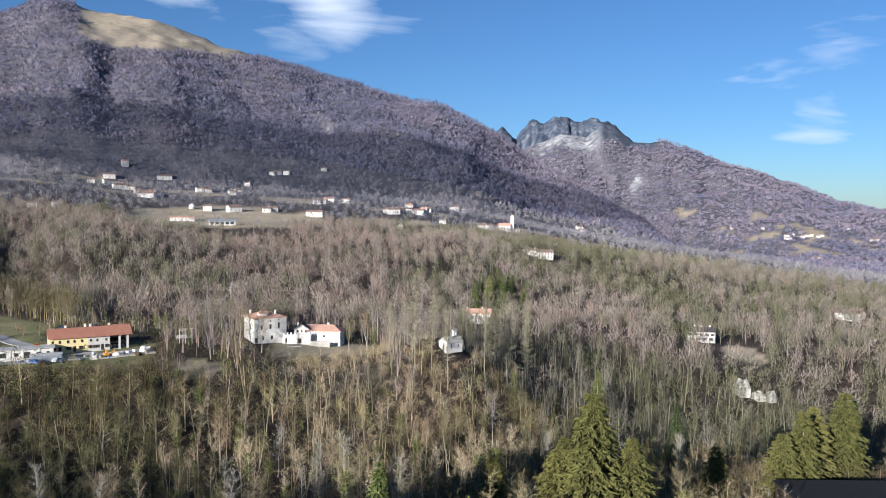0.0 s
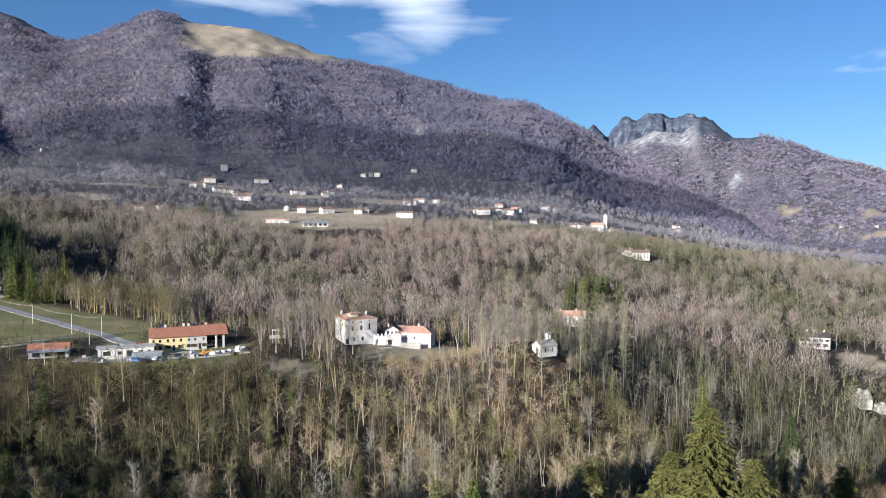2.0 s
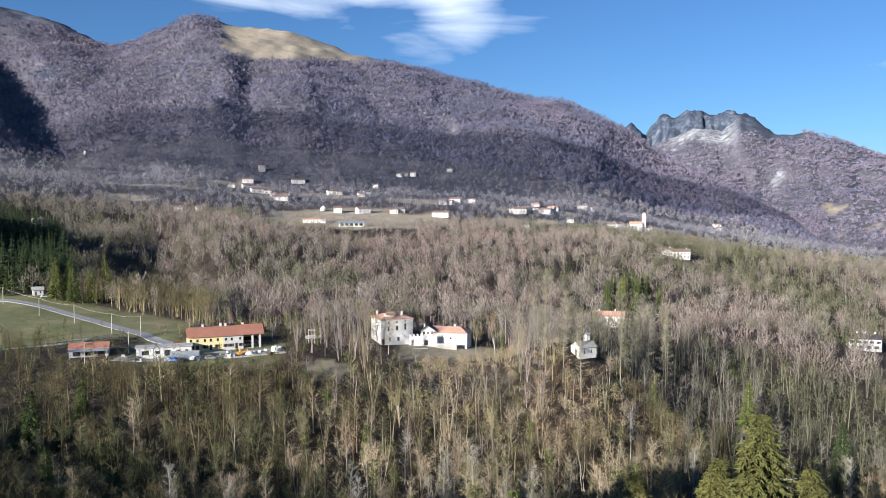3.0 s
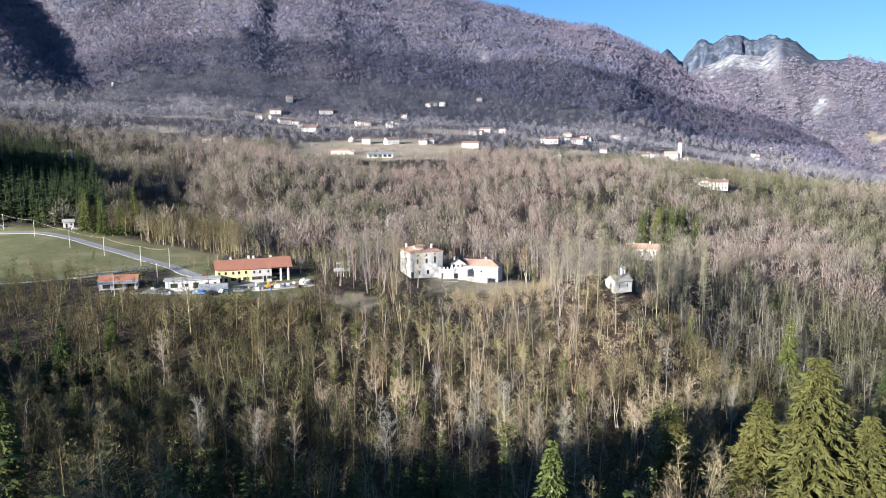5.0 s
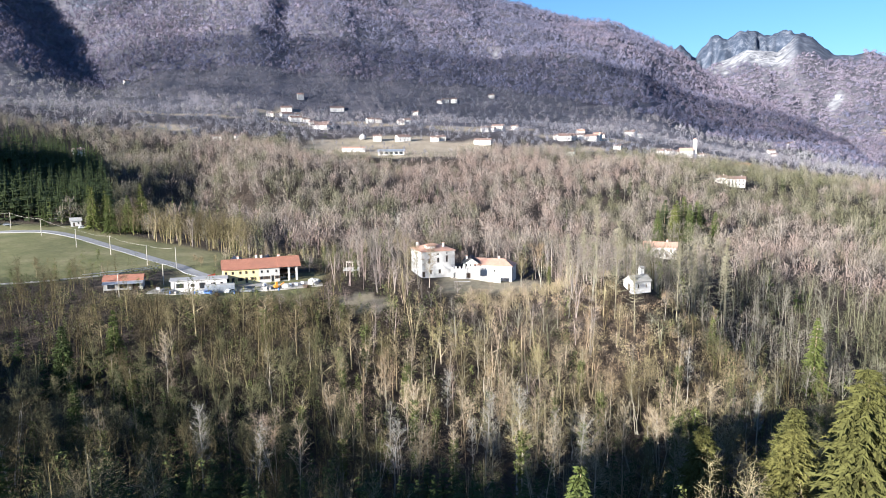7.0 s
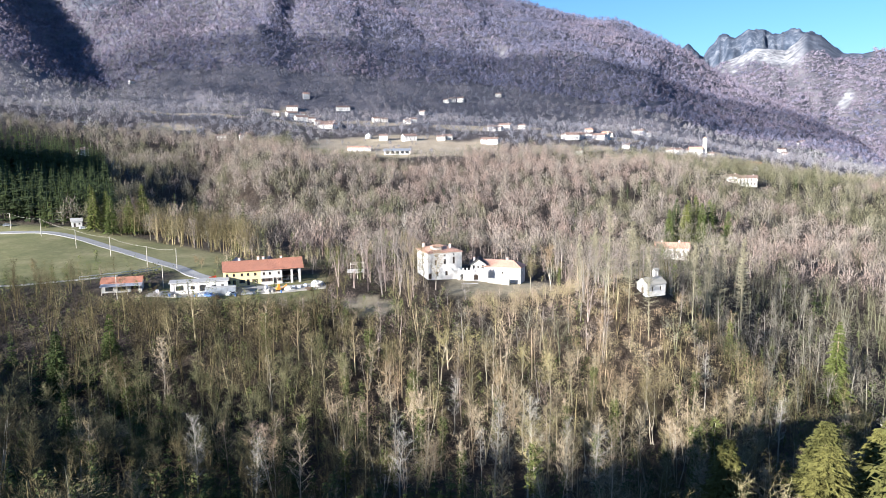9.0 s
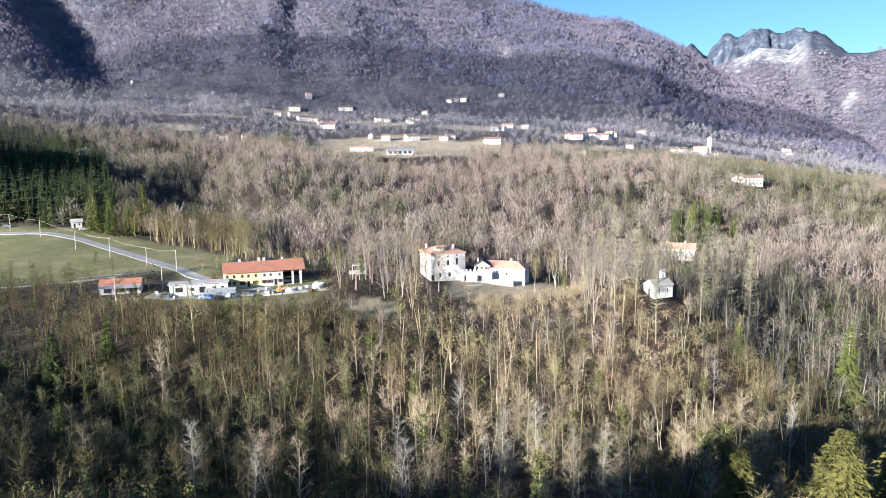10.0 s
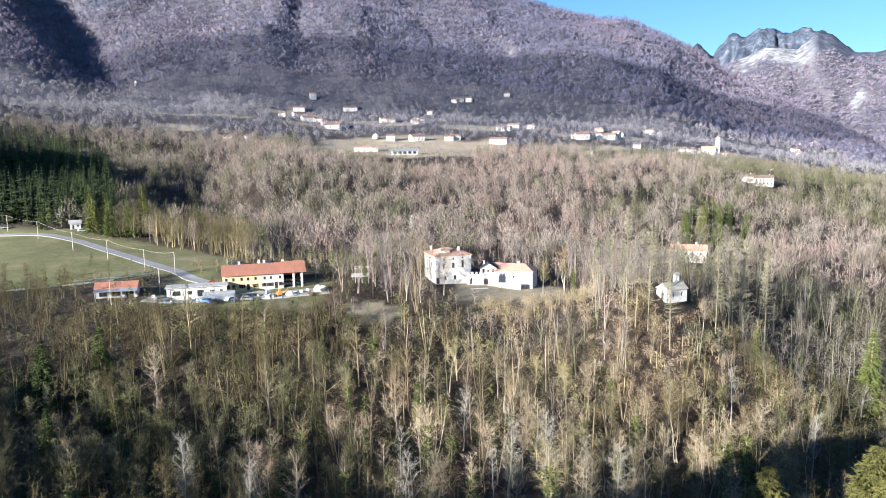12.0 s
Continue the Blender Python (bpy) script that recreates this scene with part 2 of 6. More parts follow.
def value_noise(x, y, seed=0):
    ix, iy = np.floor(x), np.floor(y)
    fx, fy = x - ix, y - iy
    fx, fy = fx * fx * (3 - 2 * fx), fy * fy * (3 - 2 * fy)
    a, b = lattice(ix, iy, seed), lattice(ix + 1, iy, seed)
    c, d = lattice(ix, iy + 1, seed), lattice(ix + 1, iy + 1, seed)
    return (a + (b - a) * fx) * (1 - fy) + (c + (d - c) * fx) * fy


def fbm(x, y, seed=0, octaves=4):
    total, amp, out = 0.0, 1.0, 0.0
    for k in range(octaves):
        out = out + amp * value_noise(x * 2**k + 17.3 * k, y * 2**k - 9.1 * k, seed + k)
        total += amp
        amp *= 0.5
    return out / total * 2 - 1


def smooth(a, b, v):
    t = np.clip((v - a) / (b - a), 0, 1)
    return t * t * (3 - 2 * t)


def glide(knots, values, q):
    """Catmull-Rom through values (numbers or rows) at the knots."""
    k, v = np.asarray(knots, float), np.asarray(values, float)
    m = np.gradient(v, k, axis=0) if v.ndim == 1 else np.gradient(v, k, axis=0)
    q = np.clip(q, k[0], k[-1])
    i = np.clip(np.searchsorted(k, q) - 1, 0, len(k) - 2)
    h = k[i + 1] - k[i]
    t = (q - k[i]) / h
    if v.ndim == 1:
        a, b, ma, mb = v[i], v[i + 1], m[i], m[i + 1]
    else:
        j = np.arange(len(q))
        a, b, ma, mb = v[i, j], v[i + 1, j], m[i, j], m[i + 1, j]
    t2, t3 = t * t, t * t * t
    return (2 * t3 - 3 * t2 + 1) * a + (t3 - 2 * t2 + t) * h * ma + (3 * t2 - 2 * t3) * b + (t3 - t2) * h * mb


# cross-sections of the valley at seven eastings: heights at these northings
NORTH = [-300, -100, 0, 60, 110, 150, 190, 230, 270, 310, 350, 430, 520, 620, 750, 850, 950, 1150, 1500]
HILL_SIDE = [80, 90, 85, 74, 64, 58, 56, 85, 140, 172, 176, 164, 125, 120, 130, 140, 140, 155, 220]
WOOD_SIDE = [90, 104, 104, 101, 88, 66, 52, 49, 50, 52, 54, 58, 66, 76, 92, 104, 122, 146, 210]
FIELD_SIDE = [84, 92, 82, 73, 62, 45, 32, 35, 44, 47, 49.5, 53.5, 62, 78, 88, 94, 106, 134, 205]
VILLA_LINE = [58, 56, 52, 47, 40, 28, 18, 23, 34, 43, 43, 41, 48, 60, 73, 80, 100, 125, 195]
HOUSE_LINE = [55, 52, 50, 45, 38, 24, 12, 7, 6, 16, 29, 31, 41, 54, 66, 74, 90, 110, 150]
VALLEY_SIDE = [50, 48, 45, 35, 20, 8, -2, -6, -6, -2, 4, 14, 22, 30, 40, 50, 58, 65, 80]
DEEP_VALLEY = [30, 25, 20, 10, 0, -8, -14, -16, -16, -14, -12, -8, -4, 0, 2, 2, 2, 0, -5]
EAST = [-500, -290, -180, 0, 200, 450, 900]
SECTIONS = (HILL_SIDE, WOOD_SIDE, FIELD_SIDE, VILLA_LINE, HOUSE_LINE, VALLEY_SIDE, DEEP_VALLEY)
FOOT = 1150.0
# skylines: azimuth in degrees and elevation in degrees above the level of the eye
RIDGE_AZ = [-180, -135, -90, -75, -68, -63, -55, -40, -30, -26.3, -24.4, -22.8, -21.0, -17.8, -15.7, -13.2, -8.8, -5.5, -1.8, 3.0, 8.1, 12.4, 16.5, 19.4, 22.2, 26.4, 32, 60, 120, 180]
RIDGE_EL = [4, 4, 6, 7, 13, 15.5, 14, 13.5, 13.6, 13.0, 12.7, 12.0, 11.4, 12.6, 13.75, 13.35, 13.2, 12.2, 11.3, 10.1, 8.8, 7.9, 6.0, 4.05, 2.4, 0.0, -4, -3, 3, 4]
EAST_AZ = [8, 14, 17, 19, 21.4, 23.3, 24.5, 25.5, 26.7, 29.0, 30.6, 33.6, 37.3, 40.2, 43.1, 50, 60, 75]
EAST_EL = [0, 2, 3.5, 4.9, 5.9, 5.7, 6.75, 6.3, 5.4, 5.25, 4.8, 3.55, 2.35, 1.0, 0.4, 0.2, 0.0, -2]
CRAG_AZ = [14, 16.3, 16.6, 17.6, 18.0, 18.95, 20.1, 21.1, 22.5, 23.6, 24.8, 25.9, 27, 30]
CRAG_EL = [4, 5.6, 6.35, 6.1, 5.5, 7.15, 6.8, 7.2, 6.75, 7.15, 7.05, 5.9, 4.5, 2]


def valley(x, y):
    xs = np.clip(x, EAST[0], EAST[-1])
    rows = np.stack([glide(NORTH, s, y) for s in SECTIONS])
    return glide(EAST, rows, xs)


def ground_height(x, y):
    x, y = np.atleast_1d(np.asarray(x, float)), np.atleast_1d(np.asarray(y, float))
    shape = x.shape
    x, y = x.ravel(), y.ravel()
    dx, dy = x, y - 20.0
    r, az = np.hypot(dx, dy), np.degrees(np.arctan2(dx, dy))
    near = np.minimum(1.0, FOOT / np.maximum(r, 1e-6))
    base = valley(dx * near, 20 + dy * near)
    base = base + 23 * np.exp(-(((x - 60) / 27) ** 2 + ((y - 272) / 30) ** 2))   # the chapel's knoll
    base = base + 32 * np.exp(-(((x + 62) / 24) ** 2 + ((y - 66) / 24) ** 2))   # unseen shoulder added to the near hill to shade the gorge's east
    base = base - 1.1 * smooth(-112, -104, x) * smooth(-40, -48, x) * smooth(290, 298, y) * smooth(330, 320, y)   # the farmyard's cut
    along = np.clip(((x + 125) * -0.44 + (y - 455) * 0.9) / 380, 0, 1)
    aside = (x + 125) * 0.9 + (y - 455) * 0.44 + 14 * np.sin(along * 7)
    base = base - 30 * np.sin(np.pi * np.sqrt(along)) * np.exp(-((aside / 34) ** 2))   # a side gully behind the field's wood
    rough = smooth(300, 700, r)
    base = base + rough * (10 * fbm(x / 170, y / 170, 3) + 4 * fbm(x / 50, y / 50, 5) + 13 * smooth(360, 440, r) * smooth(800, 700, r) * (0.25 - np.abs(fbm(x / 95, y / 130, 6, 3)))) * (1 - 0.6 * smooth(780, 850, r) * (1 - smooth(1000, 1200, r)))
    base = base + 1.2 * fbm(x / 22, y / 22, 7) * smooth(60, 120, r) * (1 - 0.8 * terrace(x, y))
    # the long mountain
    out = smooth(FOOT, FOOT + 200, r)
    reach = np.interp(az, [-180, -75, -63, -52, -40, -24, -20, 8, 18, 26, 180], [2600, 2300, 1700, 2000, 2900, 2900, 2500, 2450, 2200, 1900, 2600])
    top = 98.5 + reach * np.tan(np.radians(glide(RIDGE_AZ, RIDGE_EL, az)))
    t = (r - FOOT) / (reach - FOOT)
    tt = np.clip(t, 0, 1)
    slope = base + (top - base) * tt**0.92
    bulge = 4 * tt * (1 - tt)
    gully = fbm(az / 5.5 + 0.6 * fbm(r / 500, az / 9, 21), r / 1500, 11, 4)
    gully = 1 - 2 * np.abs(gully)
    slope = slope + bulge * (20 * (gully - 0.4) + 24 * fbm(x / 260, y / 260, 13)) + (9 * tt + 3) * fbm(x / 60, y / 60, 15, 3) * (tt > 0)
    slope = slope - 85 * np.exp(-(((az + 24.5 + 8.0 * tt) / 3.2) ** 2)) * bulge
    slope = np.where(t > 1, top + 5 * fbm(x / 60, y / 60, 15, 3) - (r - reach) * 0.55, slope)
    z = np.where(r > FOOT, slope, base)
    # mountains across the valley
    floor2 = np.where(r > FOOT, -15 + 14 * fbm(x / 220, y / 220, 41), -500)
    reach2 = np.interp(az, [8, 24, 30, 44, 75], [3600, 3550, 3700, 3500, 3300])
    top2 = 98.5 + reach2 * np.tan(np.radians(np.interp(az, EAST_AZ, EAST_EL)))
    start2 = np.interp(az, [8, 26, 44, 75], [2300, 2300, 2000, 1800])
    t2 = np.clip((r - start2) / (reach2 - start2), 0, 1)
    g2 = 1 - 2 * np.abs(fbm(az / 3.6 + 0.5 * fbm(r / 400, az / 6, 22), r / 1300, 51, 4))
    m2 = -15 + (top2 + 15) * t2**0.95 + 4 * t2 * (1 - t2) * (34 * (g2 - 0.4) + 30 * fbm(x / 240, y / 240, 53)) + 16 * t2 * fbm(x / 70, y / 70, 55)
    m2 = np.where(r > reach2, top2 - (r - reach2) * 0.6, m2)
    z = np.maximum(z, np.where((az > 6) & (az < 80) & (r > FOOT), np.maximum(floor2, m2), -500))
    # the crags behind them
    top3 = 98.5 + 4450 * np.tan(np.radians(np.interp(az, CRAG_AZ, CRAG_EL) + 0.34 * (0.35 - np.abs(fbm(az * 1.1, r / 1500, 61, 4)))))
    wall = np.clip((r - 3900) / 550, 0, 1)
    m3 = top3 * wall**0.6 + 80 * (1 - 2 * np.abs(fbm(az * 0.9, r / 260, 63, 5))) * 4 * wall * (1 - wall) + 14 * fbm(x / 50, y / 50, 65)
    m3 = np.where(r > 4450, top3 - (r - 4450) * 0.8, m3)
    z = np.maximum(z, np.where((az > 13) & (az < 31) & (r > 3900), m3, -500))
    return z.reshape(shape)


def terrace(x, y):
    """1 on the flat ground of the field, the yard and the villa's lawn."""
    f = smooth(-86, -96, x) * smooth(268, 285, y) * smooth(470, 440, y)
    yard = smooth(-112, -104, x) * smooth(-38, -44, x) * smooth(266, 276, y) * smooth(330, 318, y)
    lawn = smooth(-16, -8, x) * smooth(44, 36, x) * smooth(296, 302, y) * smooth(350, 342, y)
    return np.maximum(np.maximum(f, yard), lawn)


def field_back(x):
    """The tree line behind the field."""
    return np.interp(x, [-300, -200, -161, -124, -100, -88], [428, 418, 400, 376, 360, 340])


def field_front(x):
    """The wall along the field's lower edge."""
    return np.interp(x, [-300, -176, -162, -142, -129, -118, -105, -95], [268, 296, 300, 309, 316, 325, 326, 318])


def polar(x, y):
    return np.hypot(x, y - 20.0), np.degrees(np.arctan2(x, y - 20.0))


# pastures round the village: middle, half width and half depth
PASTURES = [(-62, 868, 98, 76), (20, 1035, 48, 30), (85, 1060, 40, 26), (-345, 1015, 75, 20), (-318, 890, 32, 22), (175, 990, 65, 22),
            (290, 935, 55, 18), (-105, 1075, 50, 24), (-232, 1110, 42, 34), (150, 905, 45, 12), (-190, 1020, 40, 16), (250, 700, 30, 14)]


def meadow(x, y):
    """1 where the ground is open grass."""
    r, az = polar(x, y)
    edge = 6 * fbm(x / 25, y / 25, 71)
    field = smooth(-90, -98, x + 0.4 * edge) * smooth(-4, 2, y + edge * 0.3 - field_front(x)) * smooth(8, -2, y + 0.5 * edge - field_back(x))
    lawn = smooth(-6, 2, x) * smooth(42, 34, x) * smooth(296, 300, y) * smooth(326, 318, y)
    glade = np.exp(-(((x + 29) / 10) ** 2 + ((y - 286) / 7) ** 2)) > 0.4
    bank = np.exp(-(((x - 243) / 12) ** 2 + ((y - 352) / 14) ** 2)) > 0.4
    yard_w = 0.8 * smooth(-112, -104, x) * smooth(-46, -50, x) * smooth(280, 288, y) * smooth(326, 322, y)
    pasture = np.zeros_like(r)
    for px, py, wx, wy in PASTURES:
        pasture = np.maximum(pasture, smooth(1.15, 0.95, np.hypot((x - px) / wx, (y - py) / wy) + 0.35 * fbm(x / 45, y / 30, 73)))
    alp = smooth(10.4, 11.0, np.degrees(np.arctan2(ground_top(az, r), r)) + 0.5 * fbm(x / 110, y / 110, 77)) * smooth(-14.0, -12.8, az) * smooth(-0.5, -3.5, az) * smooth(1500, 1700, r)
    far = smooth(0.2, 0.28, fbm(x / 70, y / 70, 79)) * (az > 30) * smooth(2100, 2200, r) * smooth(2750, 2600, r)
    return np.clip(np.maximum.reduce([field, lawn, glade * 1.0, bank * 1.0, yard_w, pasture, alp, far]), 0, 1)


def ground_top(az, r):
    """Height of the long mountain's smooth slope above the eye, to tell the alp at its top."""
    reach = np.interp(az, [-180, -75, -63, -52, -40, -24, -20, 8, 18, 26, 180], [2600, 2300, 1700, 2000, 2900, 2900, 2500, 2450, 2200, 1900, 2600])
    top = reach * np.tan(np.radians(np.interp(az, RIDGE_AZ, RIDGE_EL)))
    return top * np.clip((r - FOOT) / (reach - FOOT), 0, 1.05) ** 0.92


def bare_rock(x, y):
    r, az = polar(x, y)
    crag = (az > 13) * (az < 31) * smooth(3850, 3950, r)
    el = np.degrees(np.arctan2(ground_height(x, y) - 98.5, r))
    face = smooth(18.2, 19.2, az) * smooth(24.6, 23.6, az) * smooth(4.1, 5.0, el + 1.5 * fbm(az * 1.6, el * 1.6, 81)) * smooth(2900, 3000, r) * smooth(3950, 3850, r)
    upper = smooth(4.6, 5.6, el + 1.2 * fbm(x / 120, y / 120, 82)) * (az > 17) * (az < 28.5) * (r > 2900) * 0.8
    scree = np.exp(-(((az - 27.0 - 0.35 * (el - 2.2)) / 0.33) ** 2 + ((el - 2.2) / 0.8) ** 2)) * smooth(2400, 2500, r) * (r < 3800)
    scree = smooth(0.3, 0.6, scree * (0.75 + 1.1 * fbm(x / 55, y / 55, 83, 5)))
    scar = 0.7 * smooth(0.45, 0.75, np.exp(-(((az - 3.7 - 0.2 * (el - 6.0)) / 0.28) ** 2 + ((el - 5.9) / 0.5) ** 2)) + 0.55 * fbm(x / 22, y / 22, 84)) * (r > 1300) * (r < 2200)
    left = smooth(0.12, 0.3, fbm(x / 100, y / 100, 85)) * smooth(-19.5, -22, az) * smooth(7.5, 9.5, el) * (r > 1700) * 0.8
    knob = smooth(12.4, 13.2, el + 0.4 * fbm(x / 40, y / 40, 86)) * smooth(-18.5, -17, az) * smooth(-12.5, -14, az) * (r > 1700) * 0.7
    return np.maximum.reduce([crag * 1.0, upper, left, knob]), np.maximum.reduce([face, scree * (az > 20), scar])


def spread_mesh(name, verts, faces, mats, attrs=(), smooth_shade=False, face_mats=None):
    """A mesh from arrays of vertices and triangles or quads."""
    me = bpy.data.meshes.new(name)
    verts, faces = np.asarray(verts, np.float32), np.asarray(faces, np.int32)
    n = faces.shape[1]
    me.vertices.add(len(verts))
    me.vertices.foreach_set("co", verts.ravel())
    me.loops.add(faces.size)
    me.loops.foreach_set("vertex_index", faces.ravel())
    me.polygons.add(len(faces))
    me.polygons.foreach_set("loop_start", np.arange(0, faces.size, n, dtype=np.int32))
    if face_mats is not None:
        me.polygons.foreach_set("material_index", np.asarray(face_mats, np.int32))
    me.polygons.foreach_set("use_smooth", np.full(len(faces), smooth_shade, dtype=bool))
    for m in mats:
        me.materials.append(m)
    for key, values in attrs:
        values = np.asarray(values, np.float32)
        if values.ndim == 1:
            me.attributes.new(key, "FLOAT", "POINT").data.foreach_set("value", values)
        else:
            me.attributes.new(key, "FLOAT_COLOR", "POINT").data.foreach_set("color", values.ravel())
    me.update(calc_edges=True)
    me.validate()
    return me


def ground_material():
    m, n, l, b = material("ground_cover", 0.97)
    at = n.new("ShaderNodeAttribute")
    at.attribute_name = "cover"
    sep = n.new("ShaderNodeSeparateColor")
    l.new(at.outputs["Color"], sep.inputs["Color"])
    fine, mid, big = noise_node(n, l, 0.55, 8.0), noise_node(n, l, 0.06, 8.0), noise_node(n, l, 0.008, 6.0)
    litter = ramp(n, l, fine, [(0.28, (0.016, 0.012, 0.009)), (0.5, (0.038, 0.028, 0.02)), (0.72, (0.085, 0.06, 0.04))])
    woods = mix(n, l, ramp(n, l, mid, [(0.4, (0, 0, 0)), (0.65, (0.5,) * 3)]), litter, (0.07, 0.05, 0.033))
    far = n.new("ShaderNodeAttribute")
    far.attribute_name = "haze_tint"
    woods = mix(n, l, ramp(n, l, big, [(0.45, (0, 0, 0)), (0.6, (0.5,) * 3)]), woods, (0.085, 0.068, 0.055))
    # violet-grey haze painted into the woodland floor, growing with distance
    haze_tint = ramp(n, l, noise_node(n, l, 0.02, 9.0, rough=0.7), [(0.35, (0.075, 0.077, 0.092)), (0.5, (0.13, 0.122, 0.138)), (0.68, (0.19, 0.172, 0.18))])
    woods = mix(n, l, far.outputs["Fac"], woods, haze_tint)
    green = ramp(n, l, mid, [(0.3, (0.125, 0.13, 0.052)), (0.52, (0.175, 0.168, 0.072)), (0.72, (0.26, 0.225, 0.118))])
    straw = ramp(n, l, mid, [(0.3, (0.28, 0.225, 0.155)), (0.7, (0.42, 0.345, 0.25))])
    grass = mix(n, l, sep.outputs["Blue"], green, straw)
    grass = mix(n, l, 1.0, grass, ramp(n, l, fine, [(0.3, (0.8, 0.8, 0.8)), (0.7, (1.15, 1.15, 1.15))]), "MULTIPLY")
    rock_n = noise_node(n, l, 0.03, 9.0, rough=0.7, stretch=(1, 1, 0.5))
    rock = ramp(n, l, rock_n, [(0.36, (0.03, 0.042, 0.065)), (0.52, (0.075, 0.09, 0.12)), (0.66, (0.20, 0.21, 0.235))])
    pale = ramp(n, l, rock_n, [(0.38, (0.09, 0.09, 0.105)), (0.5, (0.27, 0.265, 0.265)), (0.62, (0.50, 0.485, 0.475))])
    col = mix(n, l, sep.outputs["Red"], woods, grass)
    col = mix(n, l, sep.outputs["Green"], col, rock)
    alpha = n.new("ShaderNodeMath")
    alpha.operation = "MULTIPLY"
    l.new(at.outputs["Alpha"], alpha.inputs[0])
    alpha.inputs[1].default_value = 1.0
    col = mix(n, l, alpha.outputs[0], col, pale)
    l.new(col, b.inputs["Base Color"])
    hn = noise_node(n, l, 0.09, 9.0, rough=0.65)
    k = n.new("ShaderNodeBump")
    k.inputs["Distance"].default_value = 5.0
    rough_part = n.new("ShaderNodeMath")
    rough_part.operation = "MULTIPLY_ADD"
    l.new(sep.outputs["Red"], rough_part.inputs[0])
    rough_part.inputs[1].default_value, rough_part.inputs[2].default_value = -0.62, 0.7
    l.new(rough_part.outputs[0], k.inputs["Strength"])
    l.new(hn, k.inputs["Height"])
    l.new(k.outputs["Normal"], b.inputs["Normal"])
    return m


mat_ground = ground_material()

fan = np.concatenate([np.arange(-180, -42, 3.0), np.arange(-42, 15, 0.3), np.arange(15, 27, 0.12), np.arange(27, 50, 0.3), np.arange(50, 180.1, 3.0)])
rings = np.concatenate([[0.5, 12.0], np.geomspace(25, 4950, 370)])
aa, rr = np.meshgrid(np.radians(fan), rings)
gx, gy = (rr * np.sin(aa)).ravel(), (20 + rr * np.cos(aa)).ravel()
gz = ground_height(gx, gy)
grass_mask = meadow(gx, gy)
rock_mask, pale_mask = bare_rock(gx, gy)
g_r, g_az = polar(gx, gy)
dry = np.clip(smooth(600, 850, g_r) * 1.0 + 0.85 * (gx > -45) * (g_r < 600) + 0.35 * fbm(gx / 60, gy / 60, 91) , 0, 1)
cover = np.stack([grass_mask, rock_mask, dry, pale_mask], 1)
nf, nr = len(fan), len(rings)
q = (np.arange(nr - 1)[:, None] * nf + np.arange(nf - 1)[None]).ravel()
quads = np.stack([q, q + 1, q + nf + 1, q + nf], 1)
ground = new("ground", spread_mesh("ground", np.stack([gx, gy, gz], 1), quads, [mat_ground], [("cover", cover), ("haze_tint", 0.9 * smooth(780, 1150, g_r))], True))
tagged(ground, "brown winter woodland floor, dry meadows and rocky mountain slopes", "ground", kind="structure")


def height(x, y):
    return float(ground_height(x, y)[0])


# ------------------------------------------------------------------ trees
class Tris:
    """Vertices and triangles gathered one by one."""

    def __init__(self):
        self.v, self.f, self.m = [], [], []

    def tube(self, points, radii, sides=5, mat=0):
        start, n = len(self.v), len(points)
        for k in range(n):
            p = points[k]
            d = (points[min(k + 1, n - 1)] - points[max(k - 1, 0)]).normalized()
            a = d.orthogonal().normalized()
            b = d.cross(a)
            for s in range(sides):
                t = 2 * math.pi * s / sides
                self.v.append(p + (a * math.cos(t) + b * math.sin(t)) * radii[k])
        for k, s in product(range(n - 1), range(sides)):
            i, j = start + k * sides + s, start + k * sides + (s + 1) % sides
            self.f += [(i, j, j + sides), (i, j + sides, i + sides)]
            self.m += [mat, mat]

    def spike(self, p, d, width, rng, mat=0, out=None):
        """A thin twig: one long triangle, its broad side outward where out is given."""
        any_way = Vector((rng.uniform(-1, 1), rng.uniform(-1, 1), rng.uniform(-1, 1)))
        side = d.cross(any_way if out is None else out.normalized() + any_way * 0.45).normalized() * width
        i = len(self.v)
        self.v += [p - side, p + side, p + d]
        self.f.append((i, i + 1, i + 2))
        self.m.append(mat)

    def leaf(self, p, size, rng, mat=0):
        a = Vector((rng.uniform(-1, 1), rng.uniform(-1, 1), rng.uniform(-0.6, 0.6))).normalized() * size
        b = a.cross(Vector((rng.uniform(-1, 1), rng.uniform(-1, 1), rng.uniform(0.2, 1)))).normalized() * size * 0.8
        i = len(self.v)
        self.v += [p - a * 0.6, p - b * 0.5, p + a, p + b * 0.5]
        self.f += [(i, i + 1, i + 2), (i, i + 2, i + 3)]
        self.m += [mat, mat]

    def arrays(self):
        return np.array([tuple(v) for v in self.v], np.float32), np.array(self.f, np.int32), np.array(self.m, np.int32)


def bent(p, d, length, steps, rng, lift=0.15, wob=0.18):
    """A crooked line that curves upward."""
    pts, d = [p.copy()], d.normalized()
    for _ in range(steps):
        d = (d + Vector((rng.uniform(-wob, wob), rng.uniform(-wob, wob), lift + rng.uniform(-wob, wob) * 0.5))).normalized()
        pts.append(pts[-1] + d * (length / steps))
    return pts


def arc(a, b, rise, steps):
    """From a to b along a curve that climbs first."""
    mid = a.lerp(b, 0.35) + Vector((0, 0, rise))
    return [a * (1 - t) ** 2 + mid * 2 * t * (1 - t) + b * t * t for t in (k / steps for k in range(steps + 1))]


